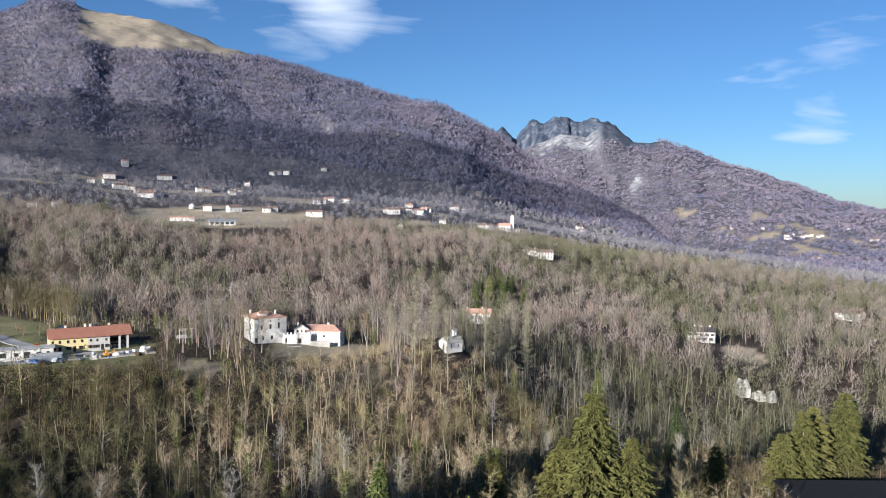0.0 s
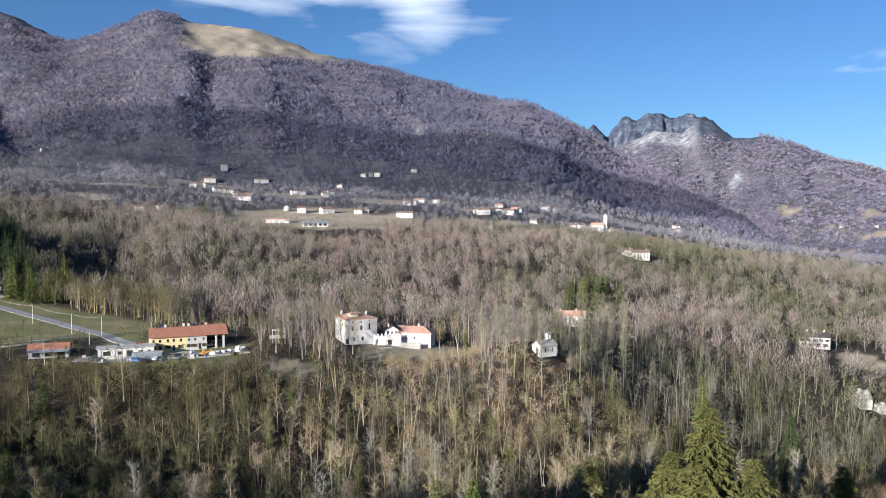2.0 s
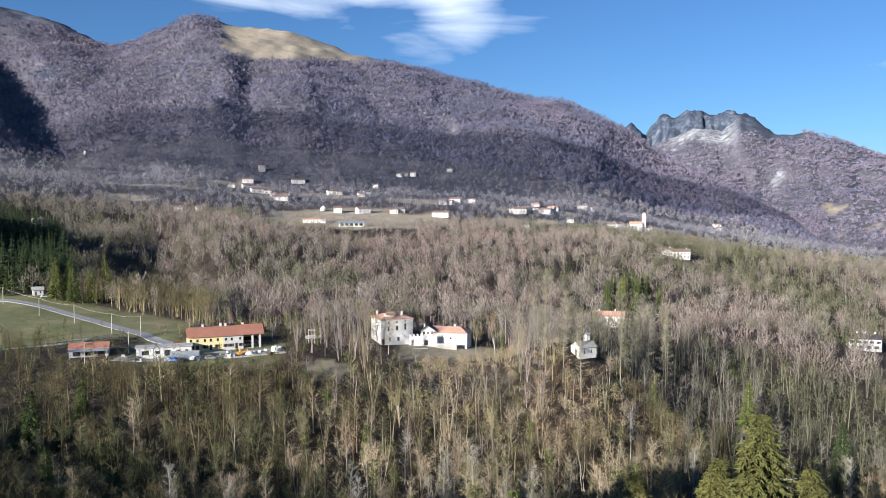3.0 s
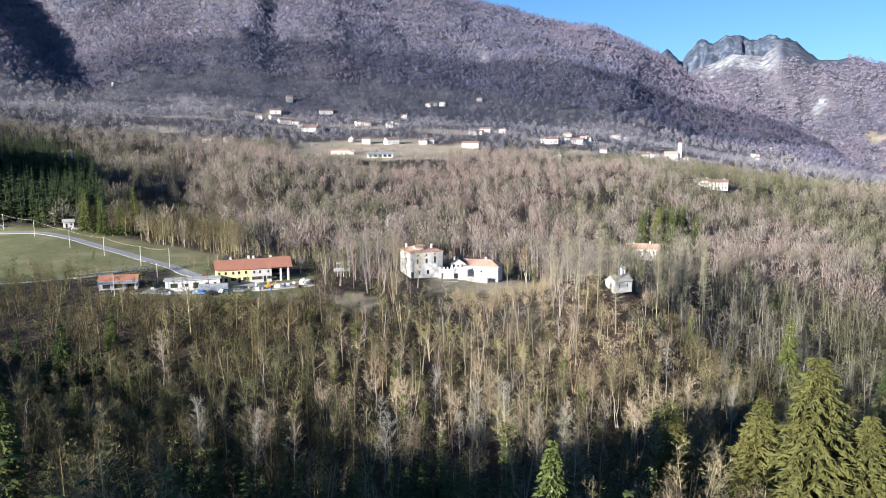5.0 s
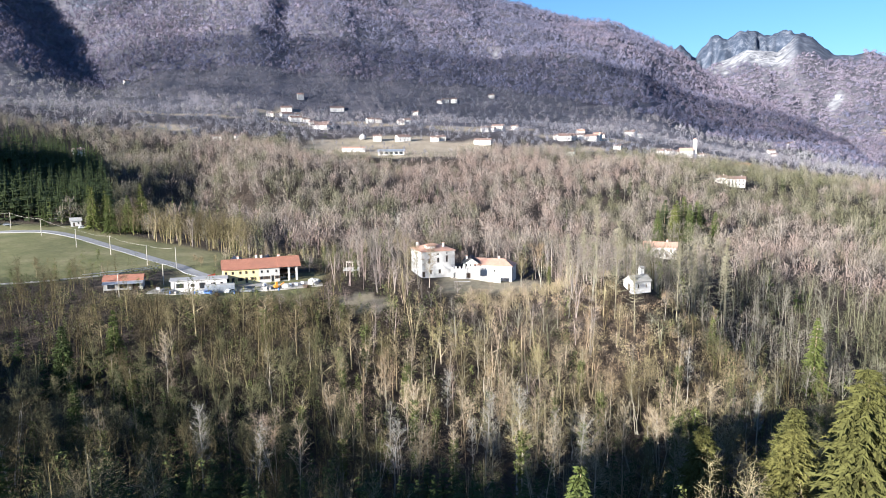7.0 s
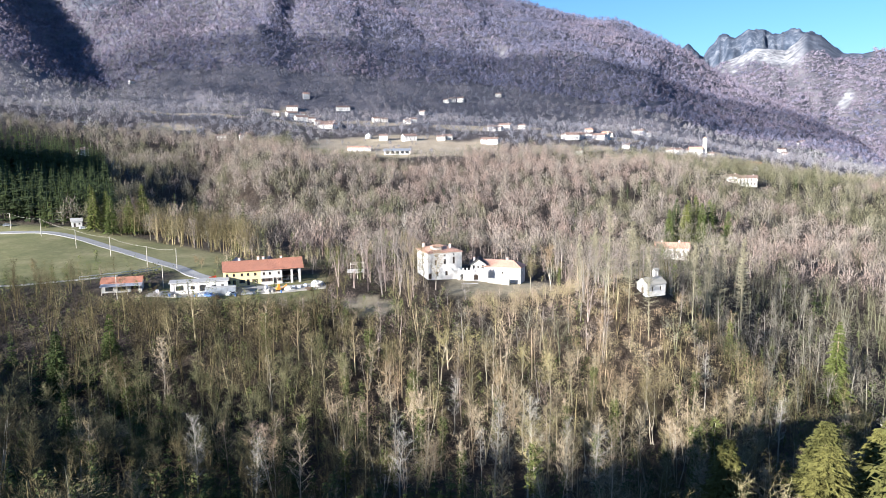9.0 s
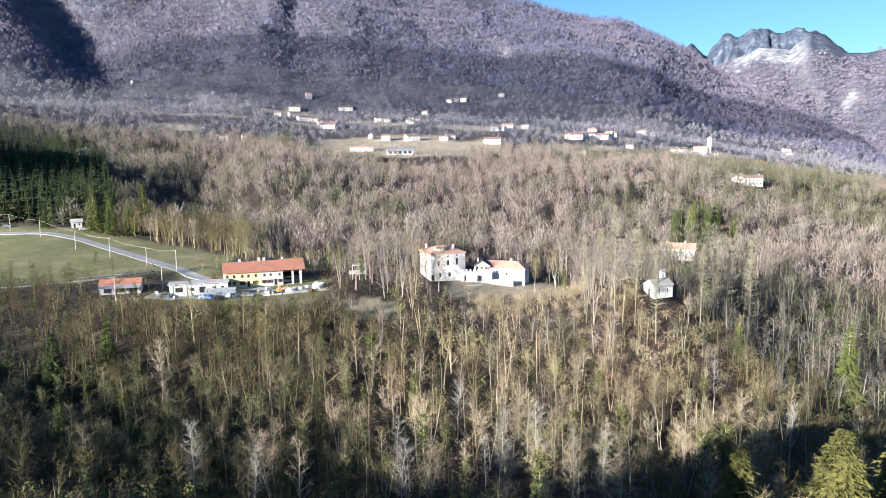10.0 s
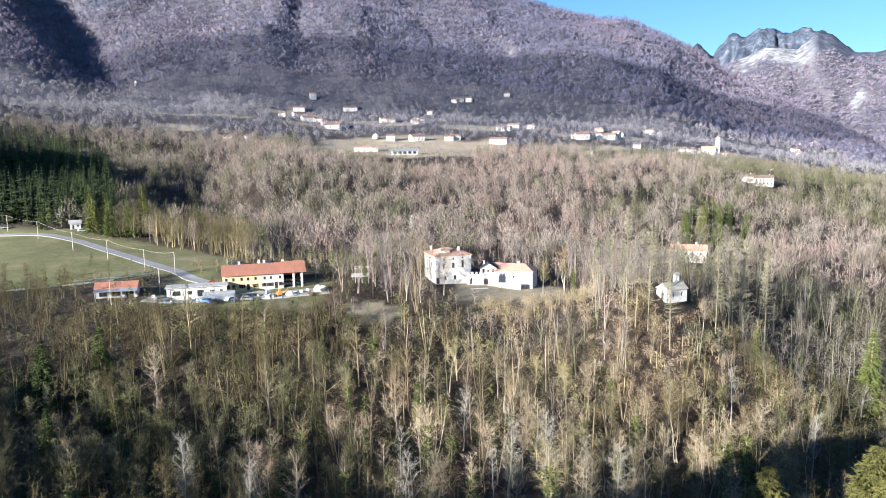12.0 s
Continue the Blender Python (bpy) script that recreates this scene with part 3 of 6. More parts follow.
def bare_tree(seed, tall, wide, limbs, branches, twigs, twig_len, twig_w, stems=1, ivy=0, sides=5, lean_mesh=False):
    """A leafless broadleaf with a fan of fine upswept twigs; returns trunk, crown and ivy."""
    rng = random.Random(seed)
    wood, crown = Tris(), Tris()
    lines = []
    r0 = tall * (0.0115 if stems == 1 else 0.0085)
    fork = tall * rng.uniform(0.30, 0.46)
    trunks = []
    for k in range(stems):
        a, lean = rng.uniform(0, 2 * math.pi), (0.04 if stems == 1 else 0.17) * tall
        foot = Vector((rng.uniform(-0.4, 0.4), rng.uniform(-0.4, 0.4), 0)) * (stems > 1) + Vector((0, 0, -0.8))
        tip = Vector((lean * math.cos(a), lean * math.sin(a), tall * rng.uniform(0.82, 0.95)))
        trunk = arc(foot, tip, tall * 0.08, 7)
        trunk = [p + Vector((rng.uniform(-1, 1), rng.uniform(-1, 1), 0)) * 0.012 * tall * (0 < n < 7) for n, p in enumerate(trunk)]
        trunks.append(trunk)
        if lean_mesh:
            wood.tube([trunk[0], trunk[3], trunk[7]], [r0 * 1.15, r0 * 0.6, r0 * 0.1], 3)
        else:
            wood.tube(trunk, [r0 * (1.3 if n == 0 else 1) * (1 - 0.9 * n / 7) for n in range(8)], sides)
    for k in range(limbs):
        trunk = trunks[k % stems]
        low = fork / tall
        f = min(0.97, low + (0.97 - low) * (k + rng.random()) / limbs)
        a, climb = 2.4 * k + rng.uniform(-0.5, 0.5), radians(rng.uniform(18, 48) + 22 * f)
        g = (f - low) / (1 - low)
        reach = wide * (0.55 + 1.5 * g * (1 - g)) * (1 - 0.45 * g) * rng.uniform(0.75, 1.15) * (1.0 if stems == 1 else 0.8)
        n = min(6, int(f * 7))
        start = trunk[n].lerp(trunk[n + 1], min(1.0, f * 7 - n))
        end = start + Vector((math.cos(climb) * math.cos(a), math.cos(climb) * math.sin(a), math.sin(climb))) * reach
        line = [p + Vector((rng.uniform(-1, 1), rng.uniform(-1, 1), rng.uniform(-1, 1))) * 0.035 * reach * (0 < i < 4) for i, p in enumerate(arc(start, end, -0.06 * reach, 4))]
        rr0 = r0 * 0.36 * (1.1 - 0.75 * f)
        if lean_mesh:
            wood.tube([line[0], line[2], line[4]], [rr0, rr0 * 0.6, rr0 * 0.1], 3)
        else:
            wood.tube(line, [rr0, rr0 * 0.8, rr0 * 0.6, rr0 * 0.4, rr0 * 0.1], 3)
        lines.append((line, rr0))
    core = Vector((0, 0, fork + 0.4 * (tall - fork)))
    ends = [line[1:] for line, _ in lines] + [t[4:] for t in trunks]
    for k in range(branches):
        line, rr0 = lines[k % len(lines)]
        n = rng.randint(0, 3)
        p = line[n].lerp(line[n + 1], rng.random())
        d = (line[n + 1] - line[n]).normalized() * 0.6 + Vector((rng.uniform(-1, 1), rng.uniform(-1, 1), rng.uniform(-0.35, 0.75)))
        sub = [p, p + d.normalized() * wide * rng.uniform(0.18, 0.36)]
        crown.spike(sub[0], sub[1] - sub[0], max(rr0 * 0.32, twig_w), rng, out=p - core)
        ends.append(sub)
    for k in range(twigs):
        line = ends[k % len(ends)]
        n = rng.randint(0, len(line) - 2)
        p = line[n].lerp(line[n + 1], rng.random())
        d = (line[n + 1] - line[n]).normalized() * 0.5 + Vector((rng.uniform(-1, 1), rng.uniform(-1, 1), rng.uniform(-0.5, 0.8)))
        crown.spike(p, d.normalized() * twig_len * rng.uniform(0.5, 1.2), twig_w, rng, out=p - core)
    leaves = Tris()
    for _ in range(ivy):
        h = tall * (0.05 + 0.68 * rng.random() ** 0.8)
        trunk = trunks[0]
        n = min(6, int(h / tall * 8))
        spread = (0.4 + 0.85 * rng.random() ** 2) * (1.25 - 0.5 * h / tall)
        a = rng.uniform(0, 2 * math.pi)
        leaves.leaf(Vector((trunk[n].x + math.cos(a) * spread, trunk[n].y + math.sin(a) * spread, h)), rng.uniform(0.22, 0.42), rng)
    return wood, crown, leaves


def fir_tree(seed, tall, wide, whorls, arms, fringe, droop=0.25, needle=0.9, taper=0.82, plate=0.16):
    rng = random.Random(seed)
    wood, crown = Tris(), Tris()
    wood.tube([Vector((0, 0, -0.8)), Vector((0.05, 0, tall * 0.5)), Vector((0, 0.05, tall * 0.97))], [tall * 0.017, tall * 0.01, 0.02], 5)
    for k in range(whorls):
        f = (k + rng.uniform(0, 0.9)) / whorls
        z = tall * (0.08 + 0.91 * f)
        length = wide * (1 - f) ** taper * rng.uniform(0.8, 1.12) + 0.15
        for s in range(arms):
            a = 2 * math.pi * (s + rng.random() * 0.8) / arms + k
            ln = length * rng.uniform(0.7, 1.15)
            d = Vector((math.cos(a), math.sin(a), 0))
            p = Vector((0, 0, z))
            tip = p + d * ln + Vector((0, 0, -droop * ln + 0.1 * ln * rng.random()))
            mid = p.lerp(tip, 0.55) + Vector((0, 0, 0.12 * ln))
            side = Vector((-d.y, d.x, 0)) * (plate * ln + 0.12)
            i = len(crown.v)
            crown.v += [p, mid - side + Vector((0, 0, -0.1 * ln)), mid, mid + side + Vector((0, 0, -0.1 * ln)), tip]
            crown.f += [(i, i + 1, i + 2), (i, i + 2, i + 3), (i + 1, i + 4, i + 2), (i + 2, i + 4, i + 3)]
            crown.m += [0] * 4
            for _ in range(fringe):
                t = rng.uniform(0.2, 1.0)
                q = p.lerp(mid, t * 2) if t < 0.5 else mid.lerp(tip, t * 2 - 1)
                w = d * 0.5 + Vector((-d.y, d.x, 0)) * rng.uniform(-1, 1) + Vector((0, 0, rng.uniform(-0.75, 0.1)))
                crown.spike(q, w.normalized() * needle * rng.uniform(0.5, 1.1) * (0.4 + 0.6 * ln / wide), 0.13, rng)
    return wood, crown, Tris()


def larch_tree(seed, tall):
    """A leafless larch: a straight pale pole with short upswept branches at the top."""
    rng = random.Random(seed)
    wood, crown = Tris(), Tris()
    wood.tube([Vector((0, 0, -0.8)), Vector((0.05, 0, tall * 0.45)), Vector((0, 0.1, tall * 0.98))], [0.13, 0.085, 0.02], 5)
    for k in range(150):
        f = rng.random() ** 0.8
        z = tall * (0.26 + 0.72 * f)
        a, ln = rng.uniform(0, 2 * math.pi), (2.4 * (1 - f) + 0.5) * rng.uniform(0.6, 1.1)
        line = bent(Vector((0, 0, z)), Vector((math.cos(a), math.sin(a), 0.1)), ln, 2, rng, 0.12, 0.1)
        crown.tube(line, [0.035, 0.022, 0.008], 3)
        for _ in range(8):
            i = rng.randint(0, 1)
            p = line[i].lerp(line[i + 1], rng.random())
            crown.spike(p, Vector((rng.uniform(-1, 1), rng.uniform(-1, 1), rng.uniform(-0.4, 0.9))).normalized() * rng.uniform(0.4, 0.9), 0.03, rng)
    return wood, crown, Tris()


def as_mesh(tris, name, mat):
    v, f, _ = tris.arrays()
    return spread_mesh(name, v, f, [mat])


def as_tree(name, built, mats, label, category, group):
    """An Empty with a trunk, a crown and, where it has any, ivy."""
    top = tagged(new(name), label, category, group)
    for part_name, tris, mat in zip(("trunk", "crown", "ivy"), built, mats):
        if tris.v:
            child = new(part_name, as_mesh(tris, part_name, mat))
            child.parent = top
    return top


rng = random.Random(11)
patterns = {"bare": [], "mossy": [], "ivy": [], "birch": [], "larch": [], "fir": [], "olive": []}
for k in range(7):
    built = bare_tree(100 + k, rng.uniform(15, 18), rng.uniform(4.6, 6.0), 22, 260, 2600, 0.95, 0.014, 1 + (k % 3 == 1) * 2)
    patterns["bare"].append(as_tree("bare_tree", built, (mat_bark, mat_tree, mat_ivy), "leafless grey-brown woodland tree with fine upswept twigs", "tree", "bare woodland trees"))
for k in range(4):
    built = bare_tree(150 + k, rng.uniform(15, 18), rng.uniform(4.6, 5.8), 22, 260, 2600, 0.95, 0.014, 1 + (k % 2) * 2)
    patterns["mossy"].append(as_tree("mossy_tree", built, (mat_mossy_dim, mat_mossy_dim, mat_ivy), "leafless woodland tree with mossy olive-brown bark, darkened for dim slopes", "tree", "mossy woodland trees"))
for k in range(3):
    built = bare_tree(200 + k, rng.uniform(15, 18), 3.8, 16, 140, 1500, 1.1, 0.014, 1, ivy=700)
    patterns["ivy"].append(as_tree("ivy_clad_tree", built, (mat_bark, mat_tree, mat_ivy), "leafless tree with its trunk wrapped in green ivy", "tree", "ivy-clad trees"))
for k in range(2):
    built = bare_tree(300 + k, 18, 4.0, 18, 180, 1600, 1.0, 0.014)
    patterns["birch"].append(as_tree("pale_tree", built, (mat_birch, mat_birch, mat_ivy), "slender leafless tree with pale whitish bark and twigs", "tree", "pale-barked trees"))
for k in range(2):
    patterns["larch"].append(as_tree("larch", larch_tree(400 + k, 19 + 2 * k), (mat_larch, mat_larch, mat_ivy), "tall bare larch with a straight pale trunk", "tree", "larches round the chapel"))
for k in range(3):
    patterns["fir"].append(as_tree("spruce", fir_tree(500 + k, 17 + 2 * k, 4.4, 30, 10, 11, 0.3, 1.0, 0.85, 0.06), (mat_tree, mat_fir, mat_ivy), "dark green spruce with drooping branches", "tree", "dark spruces"))
for k in range(3):
    patterns["olive"].append(as_tree("conifer", fir_tree(600 + k, 18 + k, 5.0, 36, 12, 18, 0.2, 1.2, 0.55, 0.05), (mat_tree, mat_olive, mat_ivy), "broad sunlit yellow-green conifer with dense feathery branches", "tree", "yellow-green conifers"))
used = set()


def plant(kind, x, y, scale=1.0, sink=0.0, index=None):
    """Sets one of the pattern trees on the ground, the first time the pattern itself."""
    k = rng.randrange(len(patterns[kind])) if index is None else index
    ob = patterns[kind][k]
    m = pose(x, y, height(x, y) - sink, rng.uniform(-2, 2), rng.uniform(-2, 2), rng.uniform(0, 360))
    ob.scale = (scale * rng.uniform(0.94, 1.06), scale * rng.uniform(0.94, 1.06), scale)
    if (kind, k) in used:
        return copy_thing(ob, m)
    used.add((kind, k))
    size = ob.scale.copy()
    ob.matrix_basis = m @ Matrix.Diagonal((*size, 1))
    return ob


planted = []


def plant_to(kind, x, y, top, index=None):
    """A tree whose tip reaches the height top."""
    tall = {"bare": 17, "ivy": 17, "birch": 18, "larch": 20, "fir": 19, "olive": 19}[kind]
    planted.append((x, y))
    return plant(kind, x, y, max(0.4, (top - height(x, y)) / tall), index=index)


# trees that stand out: yellow-green conifers on the near slope
for x, y, top in ((54, 137, 53.5), (60, 130, 52), (52, 114, 61), (57.5, 111, 62), (64, 160, 50), (70, 152, 50), (47, 158, 45),
                  (105, 137, 55), (112, 140, 56), (120, 146, 55), (98, 150, 46), (131, 150, 57)):
    plant_to("olive", x, y, top)
for x, y, top in ((-86, 193, 48), (-107, 228, 57), (11.7, 91, 67), (-30, 112, 52), (-60, 118, 50), (-46, 108, 52), (-98, 240, 50),
                  (115, 254, 40), (140, 240, 34), (150, 185, 38), (190, 215, 36), (200, 225, 35), (-176, 412, 74), (-171, 405, 72), (-182, 409, 76),
                  (-163, 408, 74), (-157, 412, 75), (-212, 418, 66), (-206, 432, 76), (-196, 436, 74), (130, 452, 60), (137, 448, 59), (126, 458, 61), (143, 454, 60), (148, 460, 62), (134, 460, 62), (140, 464, 62), (120, 450, 56), (154, 454, 58)):
    plant_to("fir", x, y, top)
for x, y, top in ((10.5, 217, 45), (-22, 210, 41), (85, 259, 45), (68, 114, 60), (71, 118, 58), (54, 195, 42), (60, 199, 42), (16, 176, 47),
                  (-24, 243, 52), (-8, 205, 42), (40, 214, 40), (92, 205, 36), (-56, 250, 54), (38, 300, 55), (-46, 330, 60), (-96, 372, 62), (-44, 316, 58), (-38, 321, 59), (-35, 311, 55), (-49, 325, 61), (-33, 326, 60)):
    plant_to("ivy", x, y, top)
for x, y, top in ((-11, 306, 50.5), (-6.5, 303, 49), (-15, 309, 53), (28, 303, 48), (36, 306, 50)):
    plant_to("bare", x, y, top)
for x, y, top in ((6, 196, 42), (9, 193, 41), (16, 188, 44), (-38, 169, 43), (-12, 182, 40), (-52, 178, 44), (30, 186, 40), (-25, 404, 62)):
    plant_to("birch", x, y, top)
for x, y, top in ((48, 262, 66), (53, 257, 68), (58, 252, 67), (74, 262, 64), (80, 268, 62), (46, 272, 68), (88, 290, 62), (94, 296, 64), (99, 288, 60), (40, 268, 66), (104, 300, 60)):
    plant_to("larch", x, y, top)

HOUSES = [(-71, 312, 19), (-3, 322, 16), (14, 325, 14), (24, 324, 9), (62.5, 267, 7), (112, 408, 14), (109, 396, 12), (230, 370, 9), (-92, 296, 14), (-118, 294, 11), (111, 120, 18), (97, 103, 15), (236, 636, 16), (236, 620, 10), (-57, 803, 24), (-57, 778, 15), (-101, 838, 20), (-101, 818, 13), (229, 352, 11), (229, 340, 8)]


def wooded(x, y):
    """Where trees may stand: off the meadows, the yard, the road and the houses."""
    ok = meadow(x, y) < 0.3
    for hx, hy, hr in HOUSES:
        ok &= (x - hx) ** 2 + (y - hy) ** 2 > hr**2
    ok &= ~((x > -112) & (x < -42) & (y > 285) & (y < 322))
    ok &= ~((x > -12) & (x < 33) & (y > 302 - 0.1 * x) & (y < 327))
    ok &= ~((x < -98) & (y > field_front(x) - 2) & (y < field_back(x)))
    ok &= bare_rock(x, y)[1] < 0.4
    return ok


def scatter(r0, r1, az0, az1, count, seed, gap):
    """Points spread by area over a sector, at least gap apart."""
    g = np.random.default_rng(seed)
    r = np.sqrt(g.uniform(r0**2, r1**2, count))
    a = np.radians(g.uniform(az0, az1, count))
    x, y = r * np.sin(a), 20 + r * np.cos(a)
    if gap:
        cell, keep, seen = gap, [], {}
        for k in range(count):
            c = (int(x[k] // cell), int(y[k] // cell))
            if c not in seen:
                seen[c] = 1
                keep.append(k)
        x, y = x[keep], y[keep]
    ok = wooded(x, y)
    return x[ok], y[ok]


# about three hundred single trees on both sides of the gorge
nx, ny = scatter(165, 262, -34, 46, 2600, 5, 7.6)
order = np.argsort(np.hypot(nx, ny - 20))
count = 0
for x, y in zip(nx[order], ny[order]):
    if any((x - px) ** 2 + (y - py) ** 2 < 14 for px, py in planted) or count >= 250:
        continue
    pick = rng.random()
    if x < -22 or (x > 70 and pick < 0.5):
        kind = "mossy" if pick < 0.72 else "ivy" if pick < 0.9 else "bare"
    else:
        kind = "bare" if pick < 0.84 else "ivy" if pick < 0.95 else "birch"
    plant(kind, float(x), float(y), rng.uniform(0.82, 1.18))
    planted.append((float(x), float(y)))
    count += 1


def grove(name, variants, x, y, scale, tint, mat, label, category, seed, sink=0.3):
    """Many trees joined into one mesh."""
    g = np.random.default_rng(seed)
    z = ground_height(x, y) - sink
    pick, turn = g.integers(0, len(variants), len(x)), g.uniform(0, 2 * np.pi, len(x))
    vs, fs, ts, ws, base = [], [], [], [], 0
    for k, (v, f, w) in enumerate(variants):
        i = np.where(pick == k)[0]
        if not len(i):
            continue
        c, s = np.cos(turn[i])[:, None], np.sin(turn[i])[:, None]
        sc = scale[i][:, None]
        stretch = g.uniform(0.85, 1.15, len(i))[:, None]
        px = (v[None, :, 0] * c - v[None, :, 1] * s) * sc + x[i][:, None]
        py = (v[None, :, 0] * s + v[None, :, 1] * c) * sc + y[i][:, None]
        pz = v[None, :, 2] * sc * stretch + z[i][:, None]
        vs.append(np.stack([px, py, pz], -1).reshape(-1, 3))
        fs.append((f[None] + (np.arange(len(i)) * len(v))[:, None, None] + base).reshape(-1, 3))
        ts.append(np.repeat(tint[i], len(v)))
        ws.append(np.tile(w, len(i)))
        base += len(i) * len(v)
    ob = new(name, spread_mesh(name, np.concatenate(vs), np.concatenate(fs), [mat], [("tint", np.concatenate(ts)), ("stem", np.concatenate(ws))], True))
    return tagged(ob, label, category, kind="stuff")


def joined(*parts):
    """Vertices, triangles, and which vertices belong to the first part, the wood."""
    vs, fs, ws, base = [], [], [], 0
    for n, t in enumerate(parts):
        if t.v:
            v, f, m = t.arrays()
            vs.append(v)
            fs.append(f + base)
            wood = np.zeros(len(v))
            wood[f[m == 1].ravel()] = 1
            ws.append(np.ones(len(v)) if n == 0 and len(parts) > 1 else wood)
            base += len(v)
    return np.concatenate(vs), np.concatenate(fs), np.concatenate(ws)


def chapel_view(x, y):
    """The open slope in front of the chapel."""
    along = (x - 62.5) * 0.28 + (y - 267) * 0.96
    return (along < 2) & (along > -75) & (np.abs((x - 62.5) * 0.96 - (y - 267) * 0.28) < 5)


def shade_depth(x, y):
    """How deep the hill's shade lies over the ground, in metres."""
    z, deep = ground_height(x, y), np.full(len(x), -99.0)
    for s in np.arange(40, 420, 15.0):
        over = ground_height(x + s * math.sin(SUN_AZ), y + s * math.cos(SUN_AZ)) + 15 - s * math.tan(SUN_EL) - z
        deep = np.maximum(deep, over)
    return deep


def wood_tint(x, y, seed):
    """Stands of one colour, with a little difference from tree to tree."""
    g = np.random.default_rng(seed)
    # lowest tints in the west: olive bark, darkened further for dim light
    inner = np.interp(x, [-120, -60, -35, -10, 15, 55, 90], [0.08, 0.12, 0.18, 0.45, 0.75, 0.45, 0.25])
    outer = np.interp(x, [-260, -140, -60, -20, 60, 130, 260], [0.55, 0.5, 0.45, 0.25, 0.18, 0.4, 0.62])
    middle = np.where(np.hypot(x, y) > 345, outer, inner)
    return np.clip(middle + 0.6 * fbm(x / 55, y / 55, seed) + g.normal(0, 0.24, len(x)), 0, 1)


def round_crown(seed, tall, wide, twigs, length, width, stems=1, rise=0.0):
    """A bare tree seen from afar: a slim trunk, a few limbs and a round head of twigs."""
    g, t = random.Random(seed), Tris()
    mid = Vector((0, 0, tall * 0.52))
    for k in range(stems):
        lean = Vector((g.uniform(-0.1, 0.1), g.uniform(-0.1, 0.1), 0.8)) * tall
        t.tube([Vector((0, 0, -0.5)), lean * 0.5, lean], [0.013 * tall, 0.009 * tall, 0.03], 3, 1)
    for k in range(6):
        a, h = 2.4 * k + g.random(), g.uniform(0.15, 0.45)
        p = Vector((0, 0, tall * h))
        t.spike(p, Vector((math.cos(a) * wide * 0.8, math.sin(a) * wide * 0.8, tall * g.uniform(0.15, 0.4))), 0.005 * tall, g, 1)
    for _ in range(twigs):
        z, a = g.uniform(-0.9, 1), g.uniform(0, 2 * math.pi)
        rad = math.sqrt(1 - z * z)
        out = Vector((rad * math.cos(a), rad * math.sin(a), z))
        lump = 0.82 + 0.18 * math.sin(3 * a + seed) * math.cos(4 * z + seed)
        p = mid + Vector((out.x * wide, out.y * wide, out.z * tall * 0.42)) * lump * g.uniform(0.45, 0.95)
        d = out * 0.7 + Vector((g.uniform(-1, 1), g.uniform(-1, 1), g.uniform(-0.5, 0.8) + rise))
        t.spike(p, d.normalized() * length * g.uniform(0.5, 1.1), width, g, out=out)
    return joined(t)


# the rest of the near wood, down to the villa and beyond
near_bare = [joined(*bare_tree(700 + k, 16.0, 5.0, 18, 120, 640, 0.95, 0.021, 1 + (k % 2) * 2, lean_mesh=True)) for k in range(4)]
near_bare += [round_crown(740 + k, 14 + k, 4.4 + 0.4 * k, 720, 1.0, 0.024, 1 + k % 2) for k in range(4)]
upper_bare = [joined(*bare_tree(720 + k, 15.5, 4.9, 14, 90, 340, 1.1, 0.034, 1 + (k % 2) * 2, lean_mesh=True)) for k in range(3)]
upper_bare += [round_crown(750 + k, 13.5 + k, 4.2 + 0.4 * k, 420, 1.1, 0.040, 1 + k % 2) for k in range(4)]
x, y = scatter(75, 350, -38, 48, 15000, 21, 6.1)
tree = kdtree.KDTree(len(planted))
for k, (px, py) in enumerate(planted):
    tree.insert((px, py, 0), k)
tree.balance()
free = np.array([tree.find((a, b, 0))[2] > 3.2 for a, b in zip(x, y)])
x, y = x[free], y[free]
open_ground = (fbm(x / 13, y / 13, 97, 2) < -0.42) & (x > -25) & ((x - 60) ** 2 + (y - 262) ** 2 > 35**2)
x, y = x[~open_ground], y[~open_ground]
size = np.random.default_rng(1).uniform(0.65, 1.25, len(x))
size[(x > -14) & (x < 42) & (y > 268)] *= 0.5          # young growth below the villa
size[(x > -38) & (x < -20) & (y > 250) & (y < 283)] *= 0.5   # below the glade
size[(x > -124) & (x < -44) & (y > 268)] *= 0.5       # and below the farmyard
size[(x < -112) & (y > 235)] *= 0.75                 # and below the field
blend = smooth(215, 330, np.hypot(x, y)) + np.random.default_rng(18).normal(0, 0.25, len(x)) + 0.3 * (x > 0) > 0.6
size[chapel_view(x, y)] *= 0.68
tint = wood_tint(x, y, 33)
blend &= x > -60
russet = (x > 10) & (x < 46) & (y > 272) & (y < 303)
tint[russet] = np.random.default_rng(34).uniform(0.88, 1.0, russet.sum())
blend &= ~russet
steep = (ground_height(x, y) + 19 < 98 - 0.55 * np.hypot(x, y)) & (np.random.default_rng(38).random(len(x)) < 0.7)
x, y, size, blend, tint = x[~steep], y[~steep], size[~steep], blend[~steep], tint[~steep]
gloom = shade_depth(x, y)
dim = (gloom > 15) & (np.random.default_rng(36).random(len(x)) < 0.45)
x, y, size, blend, tint = x[~dim], y[~dim], size[~dim], blend[~dim], tint[~dim]
grove("near_woodland", near_bare, x[~blend], y[~blend], size[~blend], tint[~blend], mat_twigs, "dense leafless grey-brown wood on the gorge slopes", "woodland", 61)
